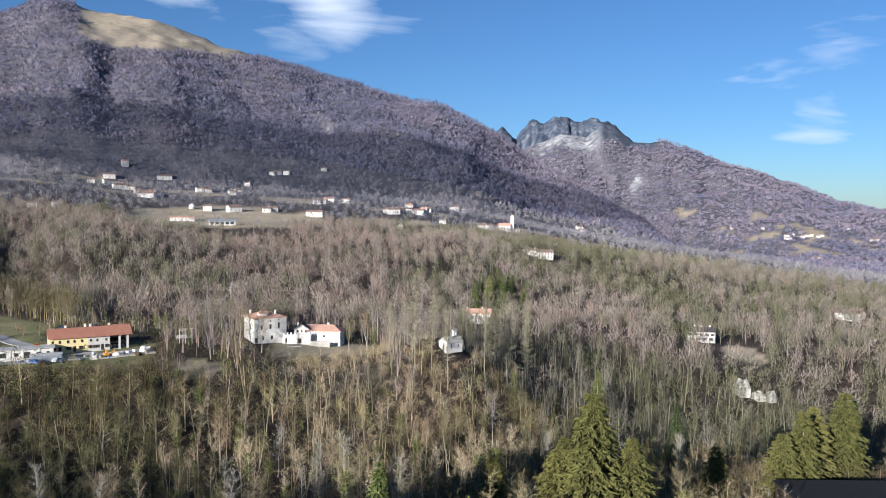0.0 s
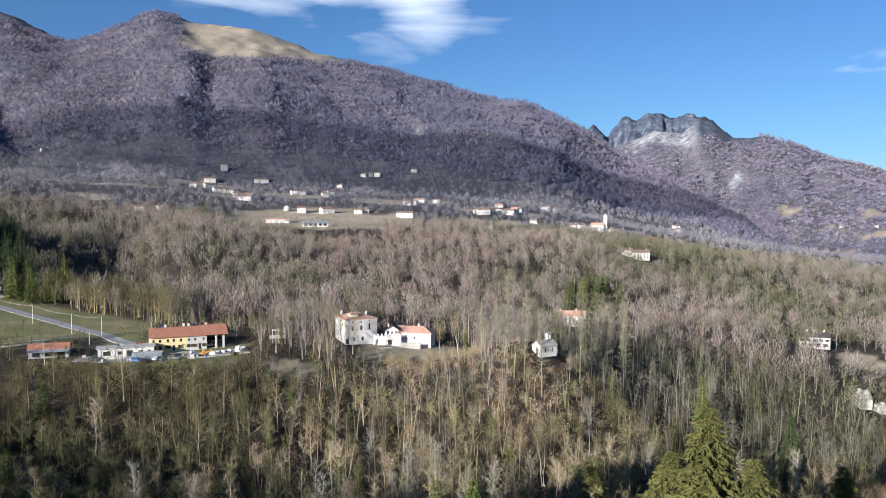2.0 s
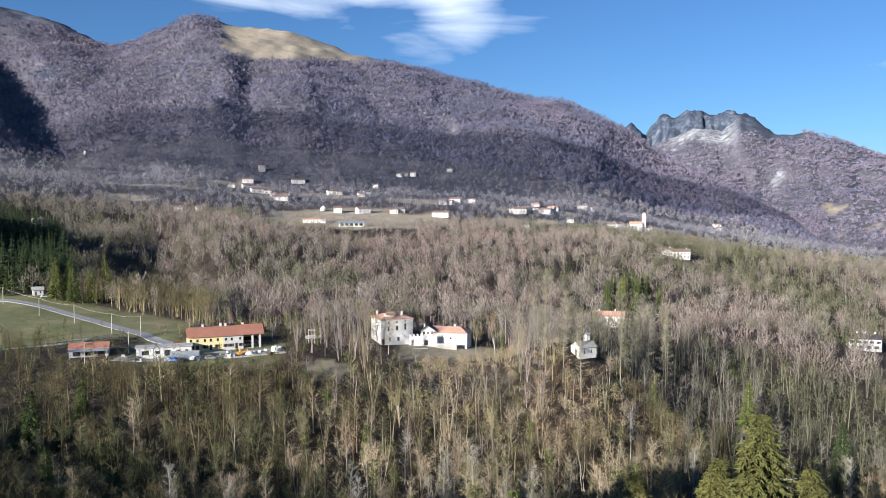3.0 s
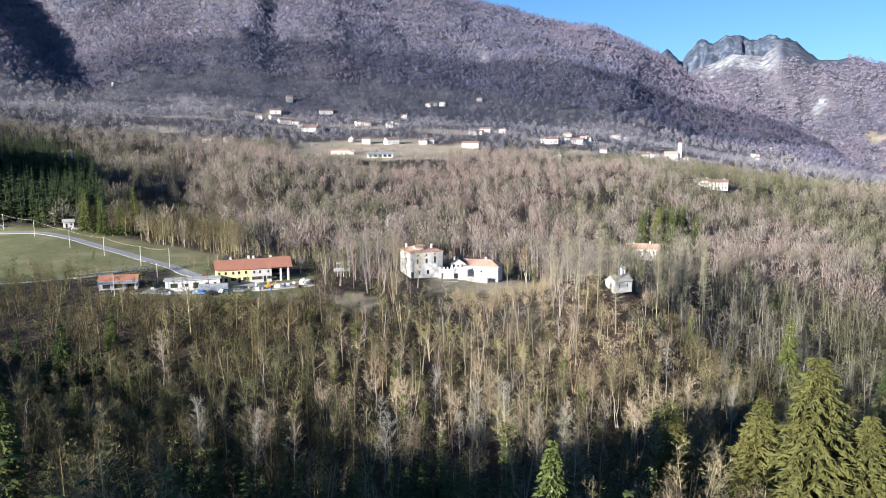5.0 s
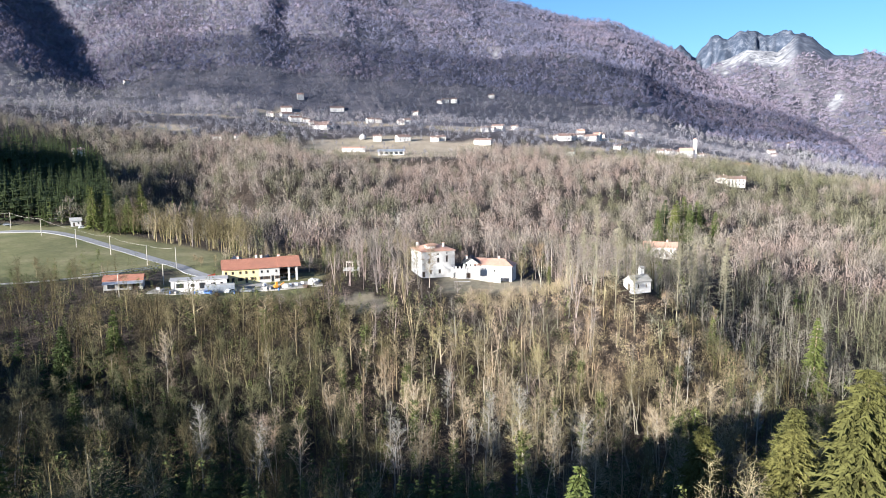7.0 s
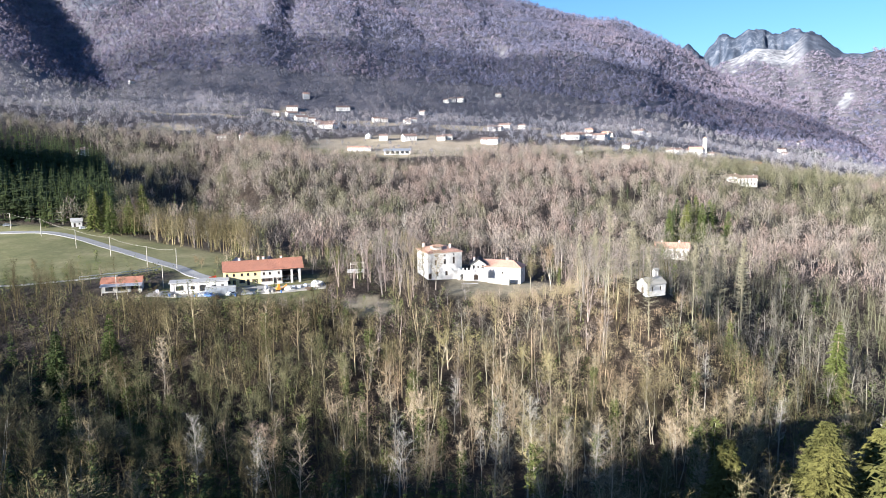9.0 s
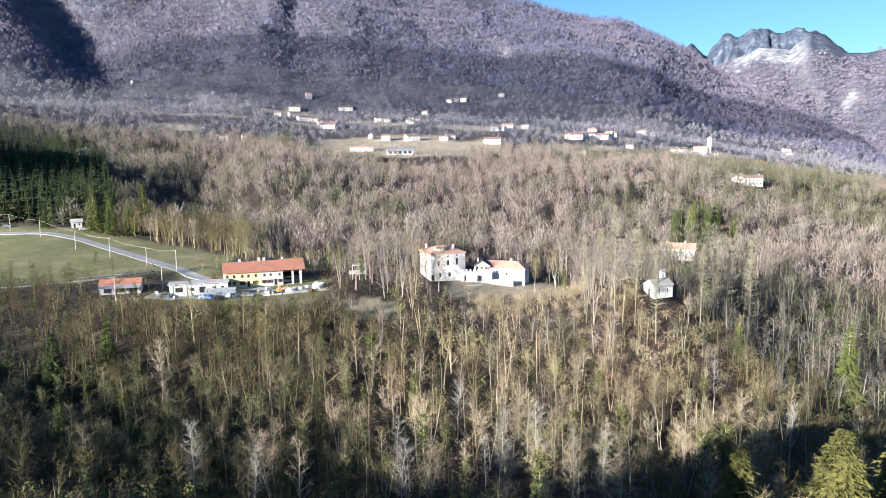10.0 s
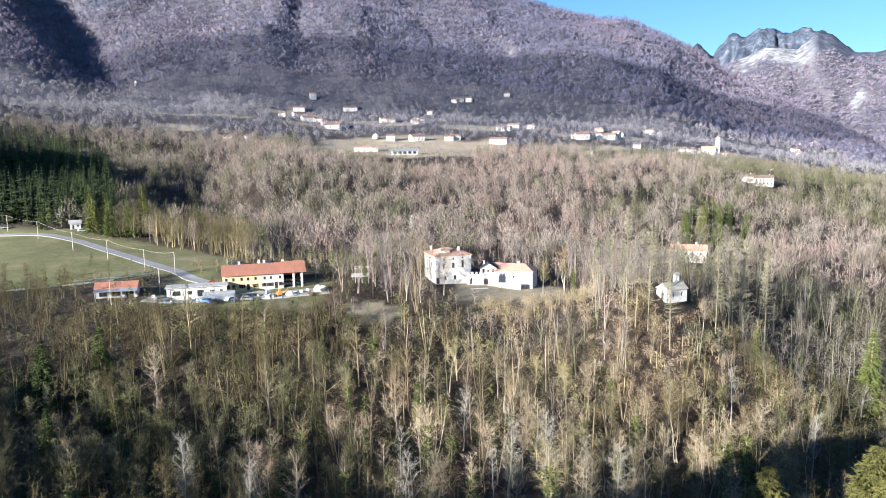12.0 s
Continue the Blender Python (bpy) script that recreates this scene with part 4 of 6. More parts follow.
grove("upper_woodland", upper_bare, x[blend], y[blend], size[blend], np.clip(np.interp(x[blend], [-120, -40, 0, 45, 75, 120], [0.6, 0.4, 0.2, 0.35, 0.7, 0.85]) + 0.8 * (tint[blend] - 0.4), 0, 1), mat_upper_twigs, "leafless grey-brown wood round the villa", "woodland", 73)

# the tall row of trees behind the field
g = np.random.default_rng(19)
x = g.uniform(-172, -86, 130)
y = field_back(x) + g.uniform(2, 30, 130)
grove("field_edge_trees", near_bare, x, y, g.uniform(0.85, 1.25, len(x)), np.clip(g.normal(0.17, 0.15, len(x)), 0, 1), mat_twigs, "tall bare trees along the back of the field", "woodland", 72)

# dark spruces added to blacken shade at the gorge bottom and in the east hollow
g = np.random.default_rng(51)
gorge_fir = [joined(*fir_tree(850 + k, 17, 4.6, 12, 7, 2, 0.25, 1.3)[:2]) for k in range(3)]
x, y = scatter(75, 260, -40, 48, 3200, 52, 6.2)
deep = shade_depth(x, y)
hollow = (y < 196 + 0.62 * (x - 62) + 6 * fbm(x / 14, y / 14, 53)) & (y > 150 + 0.5 * (x - 62)) & (x > 62)
keep = ((deep > 15) & (x < 62) & (y > 130) & (g.random(len(x)) < 0.6)) | (hollow & (y > 172))
free = np.array([tree.find((a, b, 0))[2] > 2.6 for a, b in zip(x, y)])
x, y, deep, hollow = x[keep & free], y[keep & free], deep[keep & free], hollow[keep & free]
tall = np.where(hollow, 10, np.clip(deep - 5, 6, 13)) * g.uniform(0.75, 1.0, len(x))
grove("gorge_shade_spruces", gorge_fir, x, y, tall / 17, g.uniform(0, 0.35, len(x)), mat_fir_far, "dark spruces added to blacken the shaded bottom of the gorge", "woodland", 75)


def ivy_column(seed, leaves):
    r, t = random.Random(seed), Tris()
    for _ in range(leaves):
        h = r.random() ** 0.8
        a, s = r.uniform(0, 2 * math.pi), (0.35 + 1.0 * r.random() ** 1.5) * (1.2 - 0.6 * h)
        t.leaf(Vector((s * math.cos(a), s * math.sin(a), 1 + 10.5 * h)), r.uniform(0.18, 0.38), r)
    return joined(t)


def thicket(seed, leaves):
    r, t = random.Random(seed), Tris()
    for _ in range(leaves):
        a, s, h = r.uniform(0, 2 * math.pi), math.sqrt(r.random()), r.random()
        w = 2.4 * s * math.sqrt(1 - 0.8 * h * h)
        t.leaf(Vector((w * math.cos(a), w * math.sin(a), 0.2 + 3.4 * h)), r.uniform(0.25, 0.5), r)
    return joined(t)


x, y = scatter(110, 330, -38, 48, 2200, 54, 7.5)
keep = (fbm(x / 30, y / 30, 55) > -0.08) & ~chapel_view(x, y) & (np.abs(x - 20) + np.abs(y - 300) > 50)
x, y = x[keep], y[keep]
grove("ivy_columns", [ivy_column(870 + k, 110) for k in range(4)], x, y, g.uniform(0.6, 1.25, len(x)), g.random(len(x)), mat_ivy_far, "green ivy climbing woodland trunks", "ivy", 76)
# dark bushes added between the crowns, their colour standing in for deep shade
x, y = scatter(110, 340, -38, 48, 3600, 56, 6.0)
keep = fbm(x / 26, y / 26, 57) + 0.4 * smooth(-20, -60, x) + 0.2 * smooth(60, 110, x) > 0.0
x, y = x[keep], y[keep]
grove("shade_gap_thicket", [thicket(880 + k, 62) for k in range(4)], x, y, g.uniform(0.6, 1.5, len(x)), g.random(len(x)), mat_thicket, "dark evergreen bushes added to deepen the shade gaps under bare trees", "bushes", 77)

# undergrowth
shrub = [joined(*bare_tree(760 + k, 4.2, 2.2, 8, 10, 36, 1.4, 0.04, 2, lean_mesh=True)) for k in range(3)]
x, y = scatter(75, 380, -38, 48, 800, 22, 6.0)
grove("undergrowth", shrub, x, y, np.random.default_rng(2).uniform(0.5, 1.2, len(x)), wood_tint(x, y, 35), mat_twigs, "low bare brushwood under the trees", "undergrowth", 62)

# the middle wood
def brush(name, x0, x1, y0, y1, count, seed, tint0, tint1, label):
    g = np.random.default_rng(seed)
    x, y = g.uniform(x0, x1, count), g.uniform(y0, y1, count)
    ok = wooded(x, y)
    x, y = x[ok], y[ok]
    heads = [round_crown(765 + k, 3.6, 1.9, 90, 0.9, 0.03) for k in range(3)]
    grove(name, heads, x, y, g.uniform(0.7, 1.6, len(x)), g.uniform(tint0, tint1, len(x)), mat_twigs, label, "undergrowth", seed)


brush("knoll_brush", 36, 98, 236, 276, 330, 81, 0.3, 0.8, "tangled bare brush on the chapel's knoll")
brush("russet_brush", 4, 46, 280, 304, 200, 82, 0.9, 1.0, "russet brush on the bank below the villa's lawn")
brush("bank_brush", -120, -30, 262, 290, 330, 83, 0.0, 0.4, "dark olive brush on the bank below the farmyard")


def spruce_hill(x, y):
    return (x < -165) & (y > 428) & (y < 720) & (x < -178 - (y - 430) * 0.5)


mid_bare = [round_crown(800 + k, 10 + 0.7 * k, 4.0 + 0.4 * (k % 3), 120, 2.1, 0.2, 1 + (k % 2), rise=1.1) for k in range(6)]
x, y = scatter(345, 850, -37, 47, 12000, 23, 7.8)
gully = spruce_hill(x, y)
x, y = x[~gully], y[~gully]
size = np.random.default_rng(3).uniform(0.9, 1.5, len(x))
size[(np.abs(x + 75) < 85) & (y > 700)] *= 0.55      # low growth below the barn
grove("middle_woodland", mid_bare, x, y, size, wood_tint(x, y, 37), mat_mid_twigs, "leafless brown wood below the village", "woodland", 63)

mid_fir = [joined(*fir_tree(840 + k, 17, 3.6, 8, 5, 0, 0.3, 1.4, plate=0.34)[:2]) for k in range(3)]
x, y = scatter(330, 900, -38, 47, 5000, 24, 7.0)
dark = (fbm(x / 45, y / 45, 45) + 0.16 * (x < -60) * (y < 600) > 0.37) | spruce_hill(x, y)
x, y = x[dark], y[dark]
grove("spruce_stands", mid_fir, x, y, np.random.default_rng(4).uniform(0.6, 1.1, len(x)), np.random.default_rng(5).uniform(0, 0.7, len(x)), mat_fir_far, "dark spruce stands in the leafless wood", "woodland", 64)

# the wood on the mountain
def far_shape(seed, tall, wide, shards, size):
    """A far crown: sprays of twigs over an uneven round head."""
    g, t = random.Random(seed), Tris()
    for k in range(shards):
        up, a = g.uniform(-0.25, 1.0), 2.4 * k + g.uniform(-0.5, 0.5)
        rad = math.sqrt(1 - up * up)
        out = Vector((rad * math.cos(a), rad * math.sin(a), up))
        p = Vector((out.x * wide, out.y * wide, tall * (0.45 + 0.45 * up))) * g.uniform(0.7, 1.05)
        d = (Vector((g.uniform(-0.7, 0.7), g.uniform(-0.7, 0.7), 0.7)) - out * 0.35).normalized() * size * g.uniform(0.8, 1.4)
        t.spike(p - d * 0.4, d, size * g.uniform(0.4, 0.55), g, out=out)
    return joined(t)


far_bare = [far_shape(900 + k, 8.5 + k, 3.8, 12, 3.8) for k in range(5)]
foot_bare = [round_crown(860 + k, 10.5, 4.4, 44, 2.8, 0.5, rise=0.9) for k in range(4)]
x, y = scatter(850, 1280, -37, 47, 8500, 31, 9.0)
grove("foothill_woodland", foot_bare, x, y, np.random.default_rng(17).uniform(0.6, 1.2, len(x)), np.clip(wood_tint(x / 2, y / 2, 44), 0, 1), mat_foot_twigs, "leafless grey-brown wood round the village, tinted bluish for haze", "woodland", 71)
x, y = scatter(1280, 2560, -37, 30, 48000, 25, 8.0)
r, az = polar(x, y)
keep = np.random.default_rng(6).random(len(x)) < 0.97
x, y = x[keep], y[keep]
grove("mountain_woodland", far_bare, x, y, np.random.default_rng(7).uniform(0.7, 1.3, len(x)), np.clip(wood_tint(x / 3, y / 3, 39) * 0.8 + 0.1, 0, 1), mat_far_twigs, "leafless brown wood on the mountain, tinted violet-blue for haze", "woodland", 65)
far_fir = [joined(fir_tree(940 + k, 19, 3.6, 4, 4, 0, plate=0.3)[1]) for k in range(2)]
x, y = scatter(850, 2560, -37, 30, 12000, 26, 9.0)
r, az = polar(x, y)
dark = fbm(x / 130, y / 130, 47) + 0.3 * smooth(-6, -14, az) + 0.3 * fbm(x / 35, y / 35, 48) > 0.44
x, y = x[dark], y[dark]
grove("mountain_spruces", far_fir, x, y, np.random.default_rng(8).uniform(0.7, 1.2, len(x)), np.random.default_rng(9).uniform(0, 0.6, len(x)), mat_fir_far, "scattered dark spruces on the mountain", "woodland", 66)
east_clump = [far_shape(980 + k, 13, 10, 12, 9.0) for k in range(4)]
x, y = scatter(1150, 3700, 14, 47, 30000, 27, 17.0)
r, az = polar(x, y)
keep = (bare_rock(x, y)[0] < 0.5) & ((az > 26) | (r > 2300))
x, y = x[keep], y[keep]
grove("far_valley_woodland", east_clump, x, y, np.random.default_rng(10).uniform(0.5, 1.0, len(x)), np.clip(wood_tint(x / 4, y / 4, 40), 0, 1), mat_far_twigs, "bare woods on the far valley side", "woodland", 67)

# unseen wood added on the hill behind and under the way to cast shade
under_fir = [joined(fir_tree(990 + k, 19, 5.0, 5, 5, 0, 0.2)[1]) for k in range(2)]
xa, ya = scatter(70, 560, -140, -39, 800, 28, 13.0)
xb, yb = scatter(8, 74, -180, 180, 900, 29, 6.5)
x, y = np.concatenate([xa, xb]), np.concatenate([ya, yb])
grove("shading_woodland", under_fir, x, y, np.random.default_rng(12).uniform(0.8, 1.2, len(x)), np.random.default_rng(13).uniform(0, 0.7, len(x)), mat_fir_far, "unseen spruce wood added behind the gorge to cast shade", "woodland", 68)

# trees among the village meadows
g = np.random.default_rng(15)
r_, a_ = np.sqrt(g.uniform(780**2, 1260**2, 2600)), np.radians(g.uniform(-34, 26, 2600))
x, y = r_ * np.sin(a_), 20 + r_ * np.cos(a_)
keep = (meadow(x, y) > 0.3) & (fbm(x / 45, y / 30, 95) > -0.02)
x, y = x[keep], y[keep]
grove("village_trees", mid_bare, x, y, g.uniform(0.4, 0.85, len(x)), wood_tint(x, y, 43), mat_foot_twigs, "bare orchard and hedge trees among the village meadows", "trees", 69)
x, y = scatter(400, 720, -40, -18, 3500, 30, 5.6)
hill = spruce_hill(x, y)
x, y = x[hill], y[hill]
grove("spruce_wood", mid_fir, x, y, g.uniform(1.0, 1.5, len(x)), g.uniform(0, 0.15, len(x)), mat_fir_far, "dense dark spruce wood beyond the field", "woodland", 70)


# ------------------------------------------------------------------ buildings
def mesh_of(bm, name, mat):
    me = bpy.data.meshes.new(name)
    bmesh.ops.recalc_face_normals(bm, faces=bm.faces)
    bm.to_mesh(me)
    bm.free()
    for m in mat if isinstance(mat, (list, tuple)) else [mat]:
        me.materials.append(m)
    return me


def part(name, bm, mat, parent, label="", at=None):
    ob = new(name, mesh_of(bm, name, mat))
    ob.parent = parent
    if at is not None:
        ob.matrix_basis = at
    if label:
        tagged(ob, label)
    return ob


def box(w, d, h, at=(0, 0, 0), bevel=0.0, bm=None, turn=None):
    """A box with its base centred on the point at."""
    own = bmesh.new()
    bmesh.ops.create_cube(own, size=1, matrix=Matrix.Translation((0, 0, h / 2)) @ Matrix.Diagonal((w, d, h, 1)))
    if bevel:
        bmesh.ops.bevel(own, geom=own.edges[:], offset=bevel, segments=1, affect="EDGES")
    m = Matrix.Translation(at) @ (turn if turn is not None else Matrix())
    bmesh.ops.transform(own, matrix=m, verts=own.verts)
    if bm is None:
        return own
    me = bpy.data.meshes.new("tmp")
    own.to_mesh(me)
    own.free()
    bm.from_mesh(me)
    bpy.data.meshes.remove(me)
    return bm


def prism(outline, depth):
    """An upright slab: outline in x and z, its thickness along +y from 0."""
    bm = bmesh.new()
    a = [bm.verts.new((x, 0, z)) for x, z in outline]
    b = [bm.verts.new((x, depth, z)) for x, z in outline]
    bm.faces.new(a)
    bm.faces.new(b[::-1])
    for k in range(len(a)):
        j = (k + 1) % len(a)
        bm.faces.new((a[k], b[k], b[j], a[j]))
    return bm


def pierced_wall(w, h, openings, thick=0.4, gable=0.0, arch=()):
    """A wall from x = -w/2 to w/2 with real openings (x, z, width, height) and, if asked, a gable on top."""
    bm = bmesh.new()
    xs = sorted({-w / 2, w / 2, *(v for o in openings for v in (o[0] - o[2] / 2, o[0] + o[2] / 2))})
    zs = sorted({0.0, h, *(v for o in openings for v in (o[1], o[1] + o[3]))})
    vert = {}

    def v(x, y, z):
        key = (round(x, 4), y, round(z, 4))
        if key not in vert:
            vert[key] = bm.verts.new((x, y, z))
        return vert[key]

    def hole(x, z):
        return any(abs(x - o[0]) < o[2] / 2 and o[1] < z < o[1] + o[3] for o in openings)

    solid = {}
    for i in range(len(xs) - 1):
        for j in range(len(zs) - 1):
            solid[i, j] = not hole((xs[i] + xs[i + 1]) / 2, (zs[j] + zs[j + 1]) / 2)
    for (i, j), s in solid.items():
        if not s:
            continue
        x0, x1, z0, z1 = xs[i], xs[i + 1], zs[j], zs[j + 1]
        bm.faces.new((v(x0, 0, z0), v(x1, 0, z0), v(x1, 0, z1), v(x0, 0, z1)))
        bm.faces.new((v(x0, thick, z0), v(x0, thick, z1), v(x1, thick, z1), v(x1, thick, z0)))
        for (di, dj), (p, q2) in {(-1, 0): ((x0, z0), (x0, z1)), (1, 0): ((x1, z1), (x1, z0)), (0, -1): ((x1, z0), (x0, z0)), (0, 1): ((x0, z1), (x1, z1))}.items():
            if not solid.get((i + di, j + dj), False):
                if (di, dj) == (0, 1) and gable and j == len(zs) - 2:
                    continue
                bm.faces.new((v(p[0], 0, p[1]), v(q2[0], 0, q2[1]), v(q2[0], thick, q2[1]), v(p[0], thick, p[1])))
    if gable:
        top = len(xs)
        f = [v(x, 0, h) for x in xs] + [v(0, 0, h + gable)]
        b = [v(x, thick, h) for x in xs] + [v(0, thick, h + gable)]
        bm.faces.new(f)
        bm.faces.new(b[::-1])
        bm.faces.new((v(xs[-1], 0, h), v(xs[-1], thick, h), b[top], f[top]))
        bm.faces.new((f[top], b[top], v(xs[0], thick, h), v(xs[0], 0, h)))
    return bm


def window(parent, x, z, w, h, at, shutters=None, frame_mat=None):
    """Glass and a cross-barred frame set into an opening; at is the wall's own pose."""
    fm = frame_mat or mat_frame
    win = part("window", frame_ring(w, h, 0.09), fm, parent, at=at @ Matrix.Translation((x, 0.16, z)))
    part("pane", box(w - 0.1, 0.03, h - 0.1, (0, 0.03, 0.05)), mat_glass, win)
    part("sill", box(w + 0.24, 0.26, 0.08, (0, -0.14, -0.08)), mat_concrete, win)
    if shutters:
        for s in (-1, 1):
            part("shutter", box(w / 2, 0.05, h, (s * (w * 0.75 + 0.02), -0.19, 0)), shutters, win)
    return win


def frame_ring(w, h, t):
    bm = bmesh.new()
    for s in (-1, 1):
        box(t, 0.07, h, (s * (w - t) / 2, 0, 0), bm=bm)
    box(w - 2 * t, 0.07, t, (0, 0, 0), bm=bm)
    box(w - 2 * t, 0.07, t, (0, 0, h - t), bm=bm)
    box(t * 0.6, 0.07, h - 2 * t, (0, 0, t), bm=bm)
    return bm


def gable_roof(w, d, rise, over=0.5, thick=0.22):
    """Two pitched slabs over a w by d plan, ridge along x, underside at z = 0 over the walls."""
    bm = bmesh.new()
    p = rise / (d / 2)
    y, L = d / 2 + over, w / 2 + over
    prof = [(-y, -over * p), (0, rise), (y, -over * p), (y, -over * p + thick), (0, rise + thick * 1.1), (-y, -over * p + thick)]
    a = [bm.verts.new((-L, u, z)) for u, z in prof]
    b = [bm.verts.new((L, u, z)) for u, z in prof]
    for quad in ((0, 1, 4, 5), (1, 2, 3, 4)):
        bm.faces.new([a[k] for k in quad])
        bm.faces.new([b[k] for k in quad][::-1])
    for k in range(6):
        j = (k + 1) % 6
        bm.faces.new((a[k], a[j], b[j], b[k]))
    return bm


def hip_roof(w, d, rise, over=0.5, thick=0.2, ends=(1, 1)):
    """A hipped roof; ends say which short sides are hipped."""
    bm = bmesh.new()
    L, y = w / 2 + over, d / 2 + over
    run = min(y, L) * 0.95
    base = [(-L, -y), (L, -y), (L, y), (-L, y)]
    low = [bm.verts.new((u, v2, -over * rise / (d / 2))) for u, v2 in base]
    mid = [bm.verts.new((u, v2, -over * rise / (d / 2) + thick)) for u, v2 in base]
    r0 = bm.verts.new((-L + run * ends[0], 0, rise + thick))
    r1 = bm.verts.new((L - run * ends[1], 0, rise + thick)) if L - run * ends[1] - (-L + run * ends[0]) > 0.3 else r0
    bm.faces.new(low[::-1])
    for k in range(4):
        j = (k + 1) % 4
        bm.faces.new((low[k], low[j], mid[j], mid[k]))
    bm.faces.new([mid[0], mid[1], r1, r0] if r1 is not r0 else [mid[0], mid[1], r0])
    bm.faces.new([mid[2], mid[3], r0, r1] if r1 is not r0 else [mid[2], mid[3], r0])
    bm.faces.new((mid[1], mid[2], r1))
    bm.faces.new((mid[3], mid[0], r0))
    return bm


def chimney(parent, x, y, z, h=1.6, w=0.7, mat=None, cap=True):
    bm = box(w, w, h, (0, 0, 0), 0.03)
    c = part("chimney", bm, mat or mat_white, parent, at=Matrix.Translation((x, y, z)))
    if cap:
        part("chimney_cap", box(w + 0.3, w + 0.3, 0.14, (0, 0, h + 0.12), 0.03), mat_old_tiles, c)
        for sx, sy in product((-1, 1), (-1, 1)):
            part("cap_post", box(0.12, 0.12, 0.14, (sx * (w / 2 - 0.08), sy * (w / 2 - 0.08), h - 0.01)), mat or mat_white, c)
    return c


def house(name, label, x, y, w, d, h, rise, turn, wall=None, roof=None, front=(), back=(), left=(), right=(), hip=None, over=0.5,
          chimneys=(), shutters=None, group="", category="house", sink=0.6, z=None, doors=()):
    """A house on an Empty at its base, its front towards -y before the turn. Openings are (x, z, width, height)."""
    wall, roof = wall or mat_white, roof or mat_old_tiles
    g = height(x, y) if z is None else z
    top = tagged(new(name), label, category, group)
    top.matrix_basis = pose(x, y, g - sink, 0, 0, turn)
    full, t = h + sink, 0.4
    up = lambda ops: [(a, b + sink, c, e) for a, b, c, e in ops]  # noqa: E731
    gable = 0.0 if hip else rise
    for side, ops, m, ww, gb in (
        ("front", front, pose(0, -d / 2, 0), w, 0), ("back", back, pose(0, d / 2, 0, 0, 0, 180), w, 0),
        ("right", right, pose(w / 2, 0, 0, 0, 0, 90), d - 2 * t - 0.004, gable), ("left", left, pose(-w / 2, 0, 0, 0, 0, -90), d - 2 * t - 0.004, gable)):
        extra = [o for s, *o in doors if s == side]
        part("wall", pierced_wall(ww, full, up(ops) + up([tuple(e[:4]) for e in extra]), t, gb), wall, top, at=m)
        for a, b, c, e in up(ops):
            window(top, a, b, c, e, m, shutters)
        for a, b, c, e, *_ in extra:
            door = part("door", box(c - 0.02, 0.08, e - 0.02, (0, 0, 0.01)), mat_dark_wood, top, at=m @ Matrix.Translation((a, 0.18, b + sink)))
            part("door_handle", box(0.05, 0.1, 0.2, (c * 0.35, -0.09, e * 0.45)), mat_metal, door)
    part("floor", box(w - 0.9, d - 0.9, 0.2, (0, 0, sink)), mat_interior, top)
    part("roof", hip_roof(w, d, rise, over, ends=hip) if hip else gable_roof(w, d, rise, over), roof, top, at=Matrix.Translation((0, 0, full + 0.003)))
    for cx, cy, ch in chimneys:
        chimney(top, cx, cy, full + rise * (1 - abs(cy) / (d / 2)) - 0.25, ch)
    return top


def row(n, x0, x1, z, w, h):
    return [(x0 + (x1 - x0) * k / max(1, n - 1), z, w, h) for k in range(n)]


# the villa ---------------------------------------------------------
VZ = 44.2
villa = house("villa", "tall weathered white villa with a faded tiled hip roof", -5.5, 323.6, 13.8, 13.6, 10.2, 2.0, 20, mat_white, mat_old_tiles,
              front=[(-3.6, 5.4, 0.95, 1.9), (0.0, 5.6, 0.95, 1.9), (3.6, 5.6, 0.9, 2.6), (-3.2, 1.2, 1.0, 1.6), (0.6, 1.2, 1.0, 1.6), (-3.6, 8.6, 0.7, 0.7), (0.0, 8.6, 0.7, 0.7), (3.6, 8.9, 0.6, 0.6)],
              left=[(-3, 5.6, 0.95, 1.9), (2, 5.6, 0.95, 1.9), (2, 1.2, 1.0, 1.6)], right=[(-2, 5.6, 0.95, 1.9), (2, 5.6, 0.95, 1.9)],
              hip=(1, 1), over=0.45, chimneys=[(3.2, -3.6, 1.9), (-5.6, 2.5, 1.5)], z=VZ, sink=2.5, doors=[("front", -6.0, 0.0, 1.2, 2.3)])
part("cornice", box(14.1, 0.25, 0.22, (0, -6.92, 12.2), 0.05), mat_cream, villa)
part("cornice", box(0.25, 13.5, 0.22, (-7.02, 0, 12.2), 0.05), mat_cream, villa)
part("dormer", box(3.4, 2.6, 1.7, (-2.4, -3.6, 12.9), 0.05), mat_cream, villa)
part("dormer_roof", hip_roof(3.4, 2.6, 0.7, 0.3), mat_old_tiles, villa, at=Matrix.Translation((-2.4, -3.6, 14.6)))

wing = house("villa_wing", "low white villa wing with a faded red tiled hip roof", 19.3, 323.4, 16.0, 8.0, 5.3, 2.0, -18, mat_white, mat_old_tiles,
             front=[(1.0, 2.6, 0.8, 0.9)], right=[(-0.6, 2.2, 0.9, 1.3)], left=[(0, 2.4, 0.8, 1.2)], hip=(0.01, 1), chimneys=[(1.6, 1.2, 1.5)], z=VZ - 1.4, sink=1.2)
